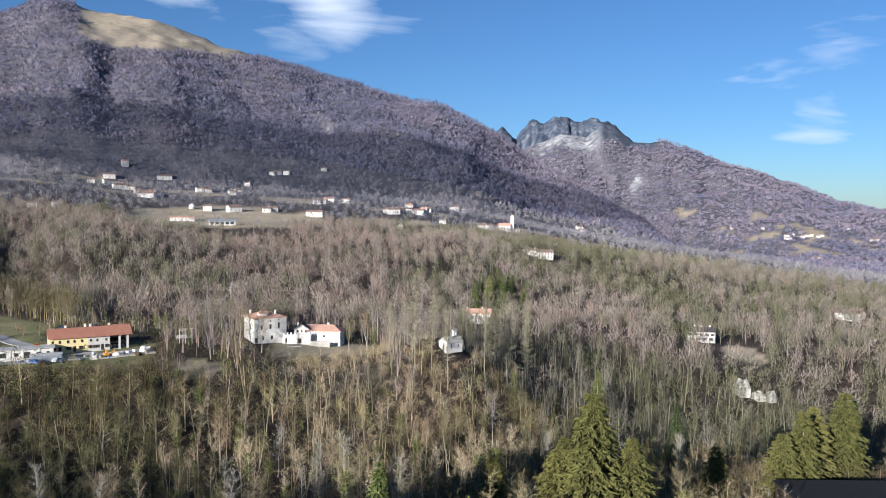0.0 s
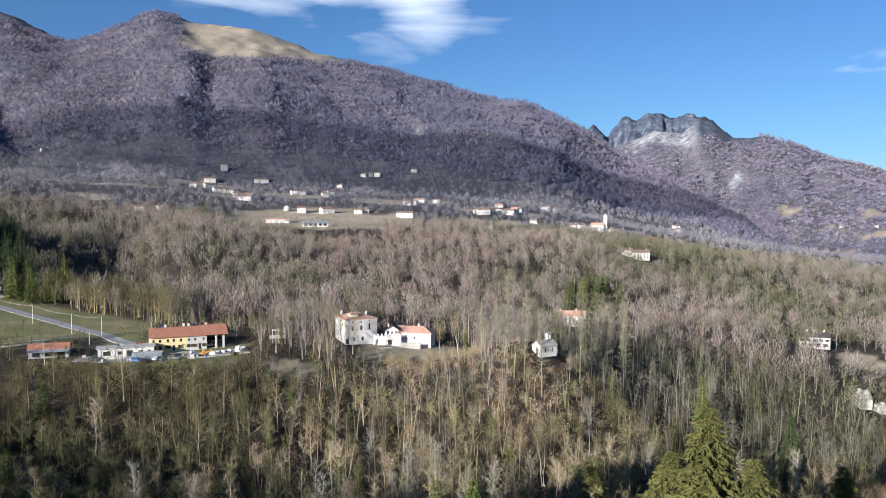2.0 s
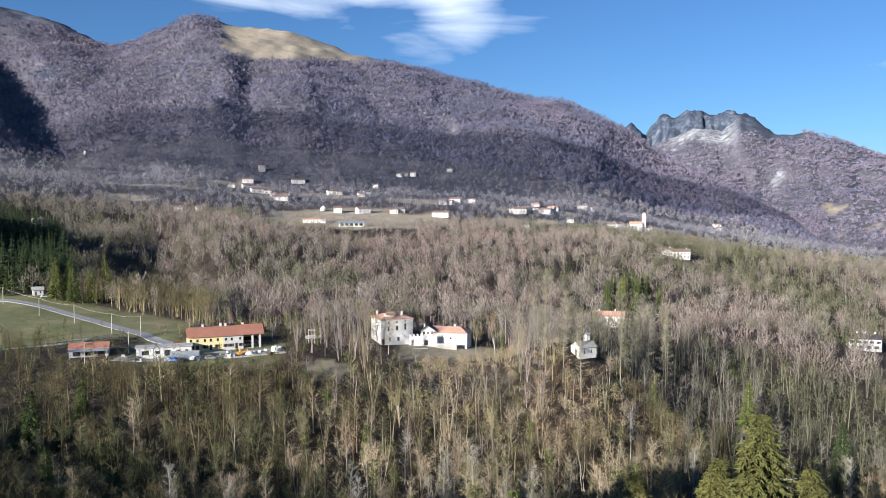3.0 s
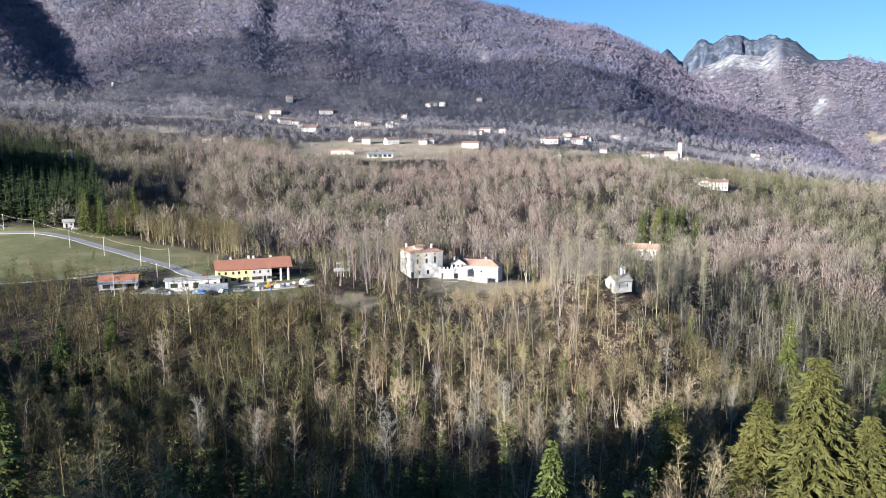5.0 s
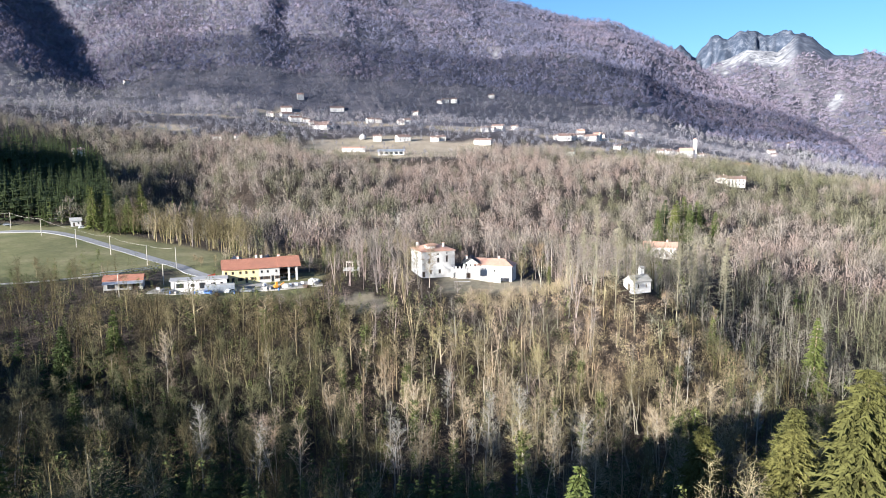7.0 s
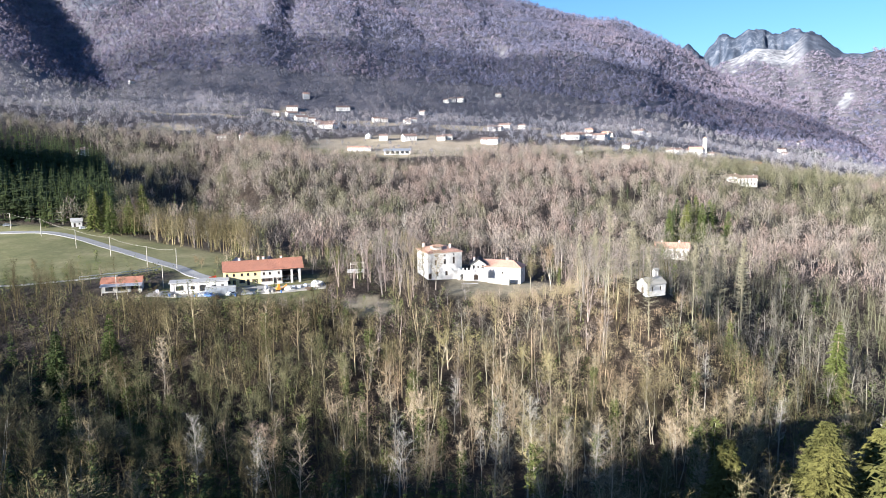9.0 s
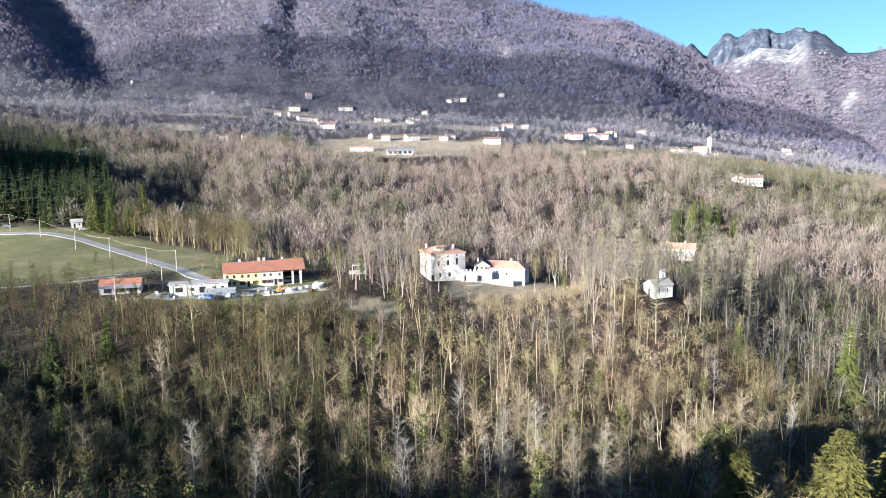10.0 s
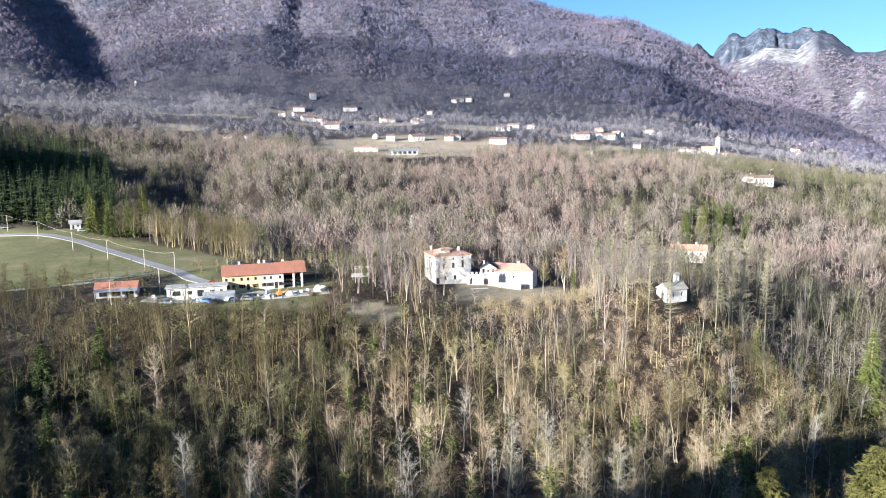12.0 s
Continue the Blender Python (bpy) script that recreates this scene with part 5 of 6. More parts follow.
gatehouse = house("gatehouse", "small gatehouse with a dark tiled gable roof", 9.9, 324.6, 6.4, 6.0, 5.4, 1.9, 86, mat_cream, mat_dark_tiles,
                  left=[(-1.7, 3.2, 0.9, 1.7), (0.0, 3.4, 0.7, 1.3), (1.7, 3.2, 0.9, 1.7)], over=0.8, z=VZ - 0.6, chimneys=[(-1.2, 1.6, 1.6)])
part("lower_roof", gable_roof(4.6, 3.4, 0.8, 0.4), mat_dark_tiles, gatehouse, at=pose(0.6, 4.6, 4.2, 0, 0, -90))

wall_top = tagged(new("crenellated_wall"), "white crenellated courtyard wall with an arched gateway", "wall")
wall_top.matrix_basis = pose(7.5, 317.4, VZ - 2.4, 0, 0, 0)
part("wall", pierced_wall(11.6, 5.4, [(1.2, 1.6, 1.7, 2.4), (-4.4, 1.7, 1.0, 2.3)], 0.5), mat_white, wall_top)
for k in range(8):
    part("merlon", box(0.75, 0.5, 0.85, (-5.2 + 1.48 * k, 0.25, 5.4), 0.04), mat_white, wall_top)
part("arch", prism([(-0.85, 0.0), *[(-0.85 * math.cos(a), -0.72 + 0.72 * math.sin(a)) for a in np.linspace(0.02, math.pi - 0.02, 9)], (0.85, 0.0)], 0.46), mat_white, wall_top, at=Matrix.Translation((1.2, 0.02, 3.99)))
part("gate", box(1.66, 0.1, 1.9, (1.2, 0.35, 1.62)), mat_dark_wood, wall_top, "dark wooden gate in shade")

retaining = tagged(new("retaining_wall"), "grey field-stone retaining wall below the villa", "wall")
retaining.matrix_basis = pose(-0.9, 311.4, VZ - 4.8, 0, 0, 8)
for k in range(6):
    part("wall_block", box(3.35, 0.7, 3.2 + 0.25 * math.sin(k * 2.1), (-8.6 + 3.4 * k, 0.1 * math.sin(k * 3), 0), 0.06), mat_stone, retaining)
part("coping", box(20.6, 0.9, 0.2, (0, 0, 3.5), 0.05), mat_concrete, retaining)
terrace_wall = tagged(new("terrace_wall"), "long grey stone wall before the wing", "wall")
terrace_wall.matrix_basis = pose(17.1, 315.2, VZ - 3.0, 0, 0, -14)
part("wall", box(8.6, 0.5, 3.1, (0, 0, 0), 0.05), mat_stone, terrace_wall)
part("coping", box(8.9, 0.7, 0.16, (0, 0, 3.1), 0.04), mat_concrete, terrace_wall)

# the farmhouse -----------------------------------------------------
FX, FY, FZ, FT = -72.4, 312.3, 44.5, 18
farmhouse = tagged(new("farmhouse"), "long yellow and grey farmhouse with terracotta roof and open barn", "house")
farmhouse.matrix_basis = pose(FX, FY, FZ - 0.6, 0, 0, FT)
W, D, H = 28.0, 11.0, 6.3
front_m = pose(0, -D / 2, 0)
YW, GW = 13.4, 7.6
yellow_ops = [(-5.4, 1.5, 1.0, 1.3), (-3.0, 0.62, 1.1, 2.2), (-0.2, 1.5, 1.0, 1.3), (2.0, 0.62, 1.0, 2.2), (4.4, 1.5, 1.0, 1.3), (-5.4, 4.1, 0.9, 1.1), (-3.0, 4.1, 0.9, 1.1), (-0.2, 4.1, 0.9, 1.1), (2.0, 4.1, 0.9, 1.1), (4.6, 4.1, 0.9, 1.1)]
grey_ops = [(-2.8, 1.6, 1.0, 1.2), (-0.8, 1.6, 1.0, 1.2), (1.2, 0.62, 1.1, 2.3), (3.0, 1.6, 1.0, 1.2), (-2.8, 4.1, 0.8, 1.0), (-0.6, 4.1, 0.8, 1.0), (2.6, 4.1, 0.8, 1.0)]
for nm, ww, cx, ops, mt, lb in (("wall", YW, -W / 2 + YW / 2, yellow_ops, mat_yellow, "bright yellow rendered wall"), ("wall", GW, -W / 2 + YW + GW / 2 + 0.01, grey_ops, mat_grey_render, "unpainted grey rendered wall")):
    m = pose(cx, -D / 2, 0)
    part(nm, pierced_wall(ww, H, ops, 0.45), mt, farmhouse, lb, at=m)
    for a, b, c, e in ops:
        window(farmhouse, a, b, c, e, m, mat_dark_wood if e < 1.35 and b < 2 else None)
part("wall", pierced_wall(W, H, [], 0.45), mat_grey_render, farmhouse, at=pose(0, D / 2, 0, 0, 0, 180))
part("wall", pierced_wall(D - 0.92, H, [(0, 1.5, 1, 1.3)], 0.45, 2.5), mat_yellow, farmhouse, at=pose(-W / 2, 0, 0, 0, 0, -90))
part("wall", pierced_wall(D - 0.92, H, [(-2.6, 0.7, 3.6, 4.6), (2.4, 0.7, 3.2, 4.6)], 0.45, 2.5), mat_grey_render, farmhouse, at=pose(W / 2, 0, 0, 0, 0, 90))
part("wall", box(0.4, D - 1.0, H, (-W / 2 + YW + GW - 0.2, 0, 0)), mat_grey_render, farmhouse)
for cx in (-W / 2 + YW + GW + 3.6, W / 2 - 0.5):
    part("column", box(0.75, 0.75, H - 0.3, (cx, -D / 2 + 0.4, 0), 0.04), mat_grey_render, farmhouse)
part("beam", box(7.6, 0.4, 0.4, (W / 2 - 3.8, -D / 2 + 0.4, H - 0.35), 0.03), mat_dark_wood, farmhouse)
part("hayloft", box(7.0, D - 1.6, 0.25, (W / 2 - 4.1, 0.3, 3.2), 0.02), mat_dark_wood, farmhouse)
part("floor", box(W - 1, D - 1, 0.3, (0, 0, 0.3)), mat_concrete, farmhouse)
part("roof", gable_roof(W - 8.0, D, 2.6, 0.7), mat_tiles, farmhouse, "even terracotta roof", at=Matrix.Translation((-4.0 + 0.35, 0, H + 0.003)))
part("roof", gable_roof(8.0 - 0.8, D, 2.75, 0.75), mat_tiles, farmhouse, at=Matrix.Translation((W / 2 - 4.0 + 0.75, 0, H + 0.12)))
for cx, cy in ((-8, 1.2), (0.8, 1.6), (7.4, 0.8), (-1.0, 2.8)):
    chimney(farmhouse, cx, cy, H + 2.0, 1.5, 0.75)
for k in range(4):
    part("bale", box(1.3, 1.3, 1.1, (W / 2 - 6.2 + 1.5 * k, -1.0 + 0.5 * (k % 2), 0.6), 0.25), mat_white, farmhouse, "white wrapped bale")

outhouse = tagged(new("long_outhouse"), "long low white outhouse with a flat pale roof", "outbuilding")
outhouse.matrix_basis = pose(-91.2, 297.6, 43.6, 0, 0, 16)
ops = [(-6.6, 1.6, 2.6, 1.6), (-2.2, 1.8, 1.4, 1.2), (1.2, 1.0, 2.2, 2.2), (5.0, 1.8, 1.6, 1.2), (8.0, 1.8, 1.0, 1.2)]
part("wall", pierced_wall(19.5, 4.2, ops, 0.3), mat_white, outhouse, at=pose(0, -2.8, 0))
for o in ops:
    window(outhouse, *o, pose(0, -2.8, 0))
part("wall", pierced_wall(19.5, 4.2, [], 0.3), mat_white, outhouse, at=pose(0, 2.8, 0, 0, 0, 180))
for s in (-1, 1):
    part("wall", pierced_wall(4.98, 4.2, [], 0.3), mat_white, outhouse, at=pose(s * 9.75, 0, 0, 0, 0, 90 * s))
part("roof", box(20.6, 6.8, 0.28, (0, 0, 4.21), 0.05), mat_concrete, outhouse)
for k in range(5):
    part("awning_post", box(0.14, 0.14, 4.2, (-9.4 + 4.7 * k, -3.3, 0), 0.02), mat_pole, outhouse)

red_shed = house("red_roofed_shed", "open timber shed with a red sheet roof and metal lean-to", -118.4, 296.5, 13.2, 5.6, 4.0, 1.4, 14, mat_concrete, mat_tiles,
                 front=[(-4.2, 1.0, 2.6, 2.0), (0, 1.0, 2.6, 2.0)], z=44.2, category="shed", doors=[("front", 4.3, 0.0, 2.4, 2.8)])
part("lean_to_roof", box(13.8, 3.4, 0.12, (0.2, -4.3, 4.05), 0.02, turn=Matrix.Rotation(radians(12), 4, "X")), mat_metal, red_shed, "corrugated metal lean-to roof")
for k in range(4):
    part("post", box(0.16, 0.16, 3.9, (-6.2 + 4.2 * k, -5.6, 0), 0.02), mat_pole, red_shed)

chapel = house("chapel", "small white chapel with a stone-tiled roof and bell turret", 62.5, 267.6, 7.0, 5.2, 3.3, 1.6, 26, mat_white, mat_stone,
               front=[(-1.6, 1.2, 0.6, 1.3), (1.6, 1.2, 0.6, 1.3)], left=[(0, 2.5, 0.7, 0.6)], category="chapel", over=0.3, doors=[("left", 0, 0, 1.3, 2.3)])
part("turret", pierced_wall(1.5, 3.0, [(0, 1.2, 0.6, 1.2)], 1.0), mat_white, chapel, at=pose(2.5, 0.6, 4.6))
part("turret_roof", gable_roof(1.5, 1.1, 0.5, 0.2, 0.12), mat_stone, chapel, at=Matrix.Translation((2.5, 1.1, 7.6)))

farm = house("hillside_farm", "old stone farmhouse half hidden in trees, with a pinkish tiled roof", 111, 412, 16.5, 8, 6.0, 2.2, -16, mat_cream, mat_old_tiles,
             front=row(4, -5.5, 5.5, 3.6, 0.9, 1.2) + row(3, -4, 4, 0.9, 1.0, 1.5), left=[(0, 3.5, 0.9, 1.2)], chimneys=[(3.5, 0.5, 1.5), (-5, 0.6, 1.3)])
villa_e = house("white_hill_house", "white two-storey house with a dark tiled roof above a grass bank", 229, 371, 14.5, 8, 5.6, 1.9, -22, mat_white, mat_dark_tiles,
                front=row(5, -5.8, 5.8, 3.4, 0.9, 1.2) + row(4, -5, 5, 0.8, 1.0, 1.4), right=[(0, 3.4, 0.9, 1.2)], chimneys=[(5, 0.5, 1.4), (-3, 0.5, 1.4), (0.5, 0.8, 1.2)], shutters=mat_dark_wood)
house("hotel_house", "broad three-storey house with balconies and a brown roof", 236, 638, 14, 8, 6.4, 2.0, -20, mat_cream, mat_village_tiles,
      front=row(5, -5.4, 5.4, 4.2, 1.0, 1.4) + row(5, -5.4, 5.4, 1.4, 1.1, 1.6), chimneys=[(4, 0.6, 1.4)])
house("red_roofed_house", "white house with a bright red roof among trees", 315, 830, 18, 9, 5.6, 2.4, -24, mat_white, mat_tiles,
      front=row(5, -7, 7, 3.2, 1.0, 1.3), chimneys=[(4, 0.6, 1.6), (-5, 0.6, 1.4)])
# stand-in shed for a fuzzy dark block; the black roof paints its shade
black = tagged(new("black_roofed_shed"), "stand-in shed for a dark block, deep shade painted on its flat roof", "shed")
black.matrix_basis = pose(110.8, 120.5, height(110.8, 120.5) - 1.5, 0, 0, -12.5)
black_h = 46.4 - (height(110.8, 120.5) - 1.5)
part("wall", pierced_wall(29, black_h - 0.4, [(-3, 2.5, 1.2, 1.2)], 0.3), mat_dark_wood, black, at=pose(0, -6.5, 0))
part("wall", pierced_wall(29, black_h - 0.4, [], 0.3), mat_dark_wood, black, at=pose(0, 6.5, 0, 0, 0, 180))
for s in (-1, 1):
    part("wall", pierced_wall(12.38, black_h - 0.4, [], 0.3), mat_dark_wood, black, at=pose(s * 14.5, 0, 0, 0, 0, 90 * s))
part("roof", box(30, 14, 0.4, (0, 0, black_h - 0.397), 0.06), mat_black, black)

# the church --------------------------------------------------------
church = house("church", "white village church with a red roof", 279, 904, 15, 9, 7.5, 3, -18, mat_white, mat_old_tiles, front=row(3, -4, 4, 3.6, 0.9, 2.4), category="church")
bell = tagged(new("bell_tower"), "slender white church bell tower", "bell tower")
bell.matrix_basis = pose(289, 904, height(289, 904) - 0.5, 0, 0, -18)
for k in range(4):
    part("wall", pierced_wall(4.2 if k % 2 == 0 else 3.49, 21.0, [(0, 16.6, 1.2, 2.4)], 0.35), mat_white, bell, at=pose(0, 0, 0, 0, 0, 90 * k) @ Matrix.Translation((0, -2.1, 0)))
part("cornice", box(4.8, 4.8, 0.35, (0, 0, 21.003), 0.08), mat_white, bell)
part("roof", hip_roof(4.4, 4.4, 2.2, 0.1), mat_old_tiles, bell, at=Matrix.Translation((0, 0, 21.4)))

# village houses: a few patterns, set many times ------------------------------
hung = []
for k, (w, d, h, rise, wall_m, roof_m, lab) in enumerate((
        (9.6, 7.6, 5.2, 1.7, mat_white, mat_village_tiles, "white village house with a brown tiled roof"),
        (16.0, 9.0, 5.2, 2.3, mat_white, mat_village_tiles, "broad white village house with a brown tiled roof"),
        (9, 7, 4.2, 1.7, mat_cream, mat_village_tiles, "small cream village house with a brown roof"),
        (20.0, 8.5, 4.8, 2.0, mat_white, mat_village_tiles, "long white village house with a brown tiled roof"),
        (9, 8, 7.2, 2.0, mat_white, mat_old_tiles, "narrow three-storey white village house"))):
    hung.append((k, w, d, h, rise, wall_m, roof_m, lab))
VILLAGE = [
    (-164, 1168, 3), (-164, 1009, 1), (-108, 1098, 0), (-97, 1102, 2), (-63, 1073, 2), (-55, 1080, 0), (-45, 1175, 2), (-81, 913, 0), (-51, 913, 1), (-14, 920, 2), (-6, 926, 2),
    (-9, 1226, 2), (0, 1230, 0), (13, 1229, 0), (74, 1268, 2), (50, 1013, 0), (60, 1016, 2), (43, 908, 3), (137, 956, 2), (149, 955, 1), (155, 962, 0), (143, 968, 2),
    (175, 1012, 4), (181, 969, 1), (202, 1016, 2), (190, 975, 4), (262, 1104, 1), (274, 1106, 0), (203, 919, 2), (250, 908, 2), (259, 905, 0), (268, 908, 2),
    (296, 906, 2), (-223, 1081, 1), (-236, 1147, 1), (-190, 1055, 2), (-162, 1000, 3), (-154, 1003, 0), (-223, 1190, 4), (-497, 1212, 2), (-212, 1088, 0),
    (558, 1268, 0), (467, 1101, 2), (541, 1262, 2), (572, 1275, 2), (330, 835, 2), (138, 865, 2), (406, 466, 1), (420, 472, 2), (226, 645, 2),
    (1393, 1830, 3), (1402, 1845, 1), (1480, 1870, 3), (1500, 1874, 1), (1522, 1870, 0), (1460, 1860, 1), (1405, 1960, 0), (1666, 1834, 3), (1690, 1840, 1), (1322, 1638, 3), (1335, 1640, 1),
    (-204, 1051, 1), (-157, 1021, 0), (-176, 1022, 2), (-243, 1072, 2), (-246, 836, 2), (-227, 855, 0), (69, 1029, 1), (93, 1050, 2), (98, 866, 2), (169, 976, 0), (144, 951, 1), (475, 1131, 0), (-324, 689, 2),
    (1685, 1945, 1), (1348, 2029, 0), (1540, 1880, 1), (1435, 1866, 2),
]
masters = {}
vr = random.Random(5)
for x, y, k in VILLAGE:
    turn = math.degrees(math.atan2(-x, y)) + vr.uniform(-28, 28)
    if k not in masters:
        _, w, d, h, rise, wm, rm, lab = hung[k]
        masters[k] = house("village_house", lab, x, y, w, d, h, rise, turn, wm, rm, front=row(max(2, int(w // 4)), -w * 0.33, w * 0.33, 3.4 if h < 7 else 4.6, 0.9, 1.2) + row(max(2, int(w // 5)), -w * 0.3, w * 0.3, 0.8, 1.0, 1.4),
                           chimneys=[(w * 0.25, 0.6, 1.3)], group="village houses", sink=1.2)
    else:
        copy_thing(masters[k], pose(x, y, height(x, y) - 1.2, 0, 0, turn))
barn = house("cattle_barn", "long low barn with a pale sheet roof and open dark front", -57.5, 815, 27, 11, 3.6, 1.8, 4, mat_white, mat_metal,
             front=row(5, -10, 10, 0.4, 3.6, 2.6), category="barn", over=0.9)
house("stable", "long white single-storey stable with small windows", -101, 846, 25, 7, 3.4, 1.2, 8, mat_white, mat_old_tiles, front=row(7, -10.5, 10.5, 1.4, 1.2, 1.0), category="barn")
silo = tagged(new("silo_dome"), "pale rounded silo dome beside the meadow", "silo")
silo.matrix_basis = pose(-99, 921, height(-99, 921) - 0.3)
bm = bmesh.new()
bmesh.ops.create_uvsphere(bm, u_segments=24, v_segments=12, radius=3.8)
bmesh.ops.delete(bm, geom=[v for v in bm.verts if v.co.z < -0.1], context="VERTS")
bmesh.ops.transform(bm, matrix=Matrix.Translation((0, 0, 2.2)), verts=bm.verts)
part("dome", bm, mat_white, silo)
bm = bmesh.new()
bmesh.ops.create_cone(bm, cap_ends=True, segments=24, radius1=3.75, radius2=3.75, depth=2.4, matrix=Matrix.Translation((0, 0, 1.1)))
part("drum", bm, mat_concrete, silo)
bm = bmesh.new()
bmesh.ops.create_cone(bm, cap_ends=True, segments=8, radius1=0.25, radius2=0.2, depth=2.0, matrix=Matrix.Translation((0, 0, 6.8)))
part("vent", bm, mat_metal, silo)

# the field, its road and what stands along it -------------------------------
def ribbon(name, points, width, mat, label, category, lift=0.14, step=2.5, kerb=0.0):
    """A strip laid on the ground along a line."""
    pts = np.array(points, float)
    seg = np.r_[0, np.cumsum(np.hypot(*np.diff(pts, axis=0).T))]
    s = np.arange(0, seg[-1], step)
    cx, cy = glide(seg, pts[:, 0], s), glide(seg, pts[:, 1], s)
    tx, ty = np.gradient(cx), np.gradient(cy)
    ln = np.hypot(tx, ty)
    nx_, ny_ = -ty / ln, tx / ln
    cols = np.linspace(-0.5, 0.5, 5) * width
    vx, vy = cx[:, None] + nx_[:, None] * cols, cy[:, None] + ny_[:, None] * cols
    vz = ground_height(vx.ravel(), vy.ravel()).reshape(vx.shape)
    vz = np.maximum(vz, vz.mean(1, keepdims=True)) + lift
    n, m = vx.shape
    top = np.stack([vx, vy, vz], -1).reshape(-1, 3)
    q = (np.arange(n - 1)[:, None] * m + np.arange(m - 1)[None]).ravel()
    faces = np.stack([q, q + 1, q + m + 1, q + m], 1)
    low = top - [0, 0, 0.5]
    e0 = np.arange(n - 1) * m
    side = np.concatenate([np.stack([e0, e0 + m, e0 + m + n * m, e0 + n * m], 1), np.stack([e0 + m - 1, e0 + m - 1 + n * m, e0 + 2 * m - 1 + n * m, e0 + 2 * m - 1], 1)])
    return tagged(new(name, spread_mesh(name, np.concatenate([top, low]), np.concatenate([faces, side]), [mat])), label, category, kind="structure")


ROAD = [(-300, 412), (-262, 410), (-227, 406), (-206, 403), (-180, 391), (-155, 371), (-135, 354), (-121, 341), (-112, 333), (-105, 325), (-96, 318), (-86, 312), (-78, 304.5), (-66, 303)]
ribbon("road", ROAD, 5.2, mat_road, "pale worn asphalt lane curving down past the field", "road")
ribbon("yard", [(-108, 294), (-95, 293), (-80, 297), (-62, 302), (-47, 307)], 8, mat_gravel, "gravel farmyard before the long farmhouse", "yard", lift=0.1)

low_wall = tagged(new("field_wall"), "low pale concrete wall along the field's edge", "wall")
WALL = [(-176, 296), (-162, 300.5), (-142.5, 309), (-129, 316), (-118, 327)]
for (x0, y0), (x1, y1) in zip(WALL[:-1], WALL[1:]):
    n = max(1, int(math.hypot(x1 - x0, y1 - y0) // 4))
    for k in range(n):
        f0, f1 = k / n, (k + 1) / n
        ax, ay, bx, by = x0 + (x1 - x0) * f0, y0 + (y1 - y0) * f0, x0 + (x1 - x0) * f1, y0 + (y1 - y0) * f1
        mx, my = (ax + bx) / 2, (ay + by) / 2
        part("wall_block", box(math.hypot(bx - ax, by - ay) + 0.02, 0.35, 1.1, (0, 0, 0), 0.03), mat_concrete, low_wall, at=pose(mx, my, height(mx, my) - 0.6, 0, 0, math.degrees(math.atan2(by - ay, bx - ax))))
rail = tagged(new("guard_rail"), "steel guard rail on short posts at the road bend", "guard rail")
RAIL = [(-142, 312), (-136, 315.5), (-129, 319), (-122, 325), (-118, 331)]
for (x0, y0), (x1, y1) in zip(RAIL[:-1], RAIL[1:]):
    mx, my, ang = (x0 + x1) / 2, (y0 + y1) / 2, math.degrees(math.atan2(y1 - y0, x1 - x0))
    part("rail", box(math.hypot(x1 - x0, y1 - y0), 0.08, 0.32, (0, 0, 0.55), 0.03), mat_metal, rail, at=pose(mx, my, height(mx, my), 0, 0, ang))
    part("post", box(0.14, 0.14, 1.1, (0, 0, -0.3), 0.02), mat_metal, rail, at=pose(x0, y0, height(x0, y0), 0, 0, ang))

POLES = [(-262, 415), (-227.3, 413.2), (-200.8, 393.5), (-171.9, 369.8), (-149.1, 354.3), (-124.5, 333.3), (-110.7, 328.5), (-106.5, 303), (-116, 286)]
pole = None
for k, (x, y) in enumerate(POLES):
    m = pose(x, y, height(x, y) - 0.5, 0, 0, 35)
    if pole is None:
        pole = tagged(new("utility_pole"), "weathered utility pole beside the lane", "pole", "poles along the lane")
        pole.matrix_basis = m
        bm = bmesh.new()
        bmesh.ops.create_cone(bm, cap_ends=True, segments=10, radius1=0.16, radius2=0.10, depth=9.0, matrix=Matrix.Translation((0, 0, 4.5)))
        part("shaft", bm, mat_pole, pole)
        part("insulator", box(0.12, 0.3, 0.18, (0, 0, 8.7), 0.03), mat_wire, pole)
    else:
        copy_thing(pole, m)


def cable(name, a, b, sag, label):
    cu = bpy.data.curves.new(name, "CURVE")
    cu.dimensions, cu.bevel_depth, cu.bevel_resolution = "3D", 0.035, 1
    sp = cu.splines.new("POLY")
    sp.points.add(12)
    for k in range(13):
        t = k / 12
        p = Vector(a).lerp(Vector(b), t)
        sp.points[k].co = (p.x, p.y, p.z - sag * 4 * t * (1 - t), 1)
    cu.materials.append(mat_pole)
    return tagged(new(name, cu), label, "cable", "cables along the lane")


for (x0, y0), (x1, y1) in zip(POLES[:6], POLES[1:7]):
    cable("cable", (x0, y0, height(x0, y0) + 8.3), (x1, y1, height(x1, y1) + 8.3), 0.7, "pale overhead cable between lane poles")

hut = house("field_hut", "tiny white hut with a pale roof by the spruces", -197, 421, 5, 4.5, 3.0, 1.2, 28, mat_white, mat_concrete, front=[(1.2, 1.2, 0.8, 0.9)], doors=[("front", -1, 0, 0.9, 2.0)], category="hut")
goal = tagged(new("frame_stand"), "white tubular frame standing on a bank", "frame")
goal.matrix_basis = pose(-216, 437, height(-216, 437), 0, 0, 26)
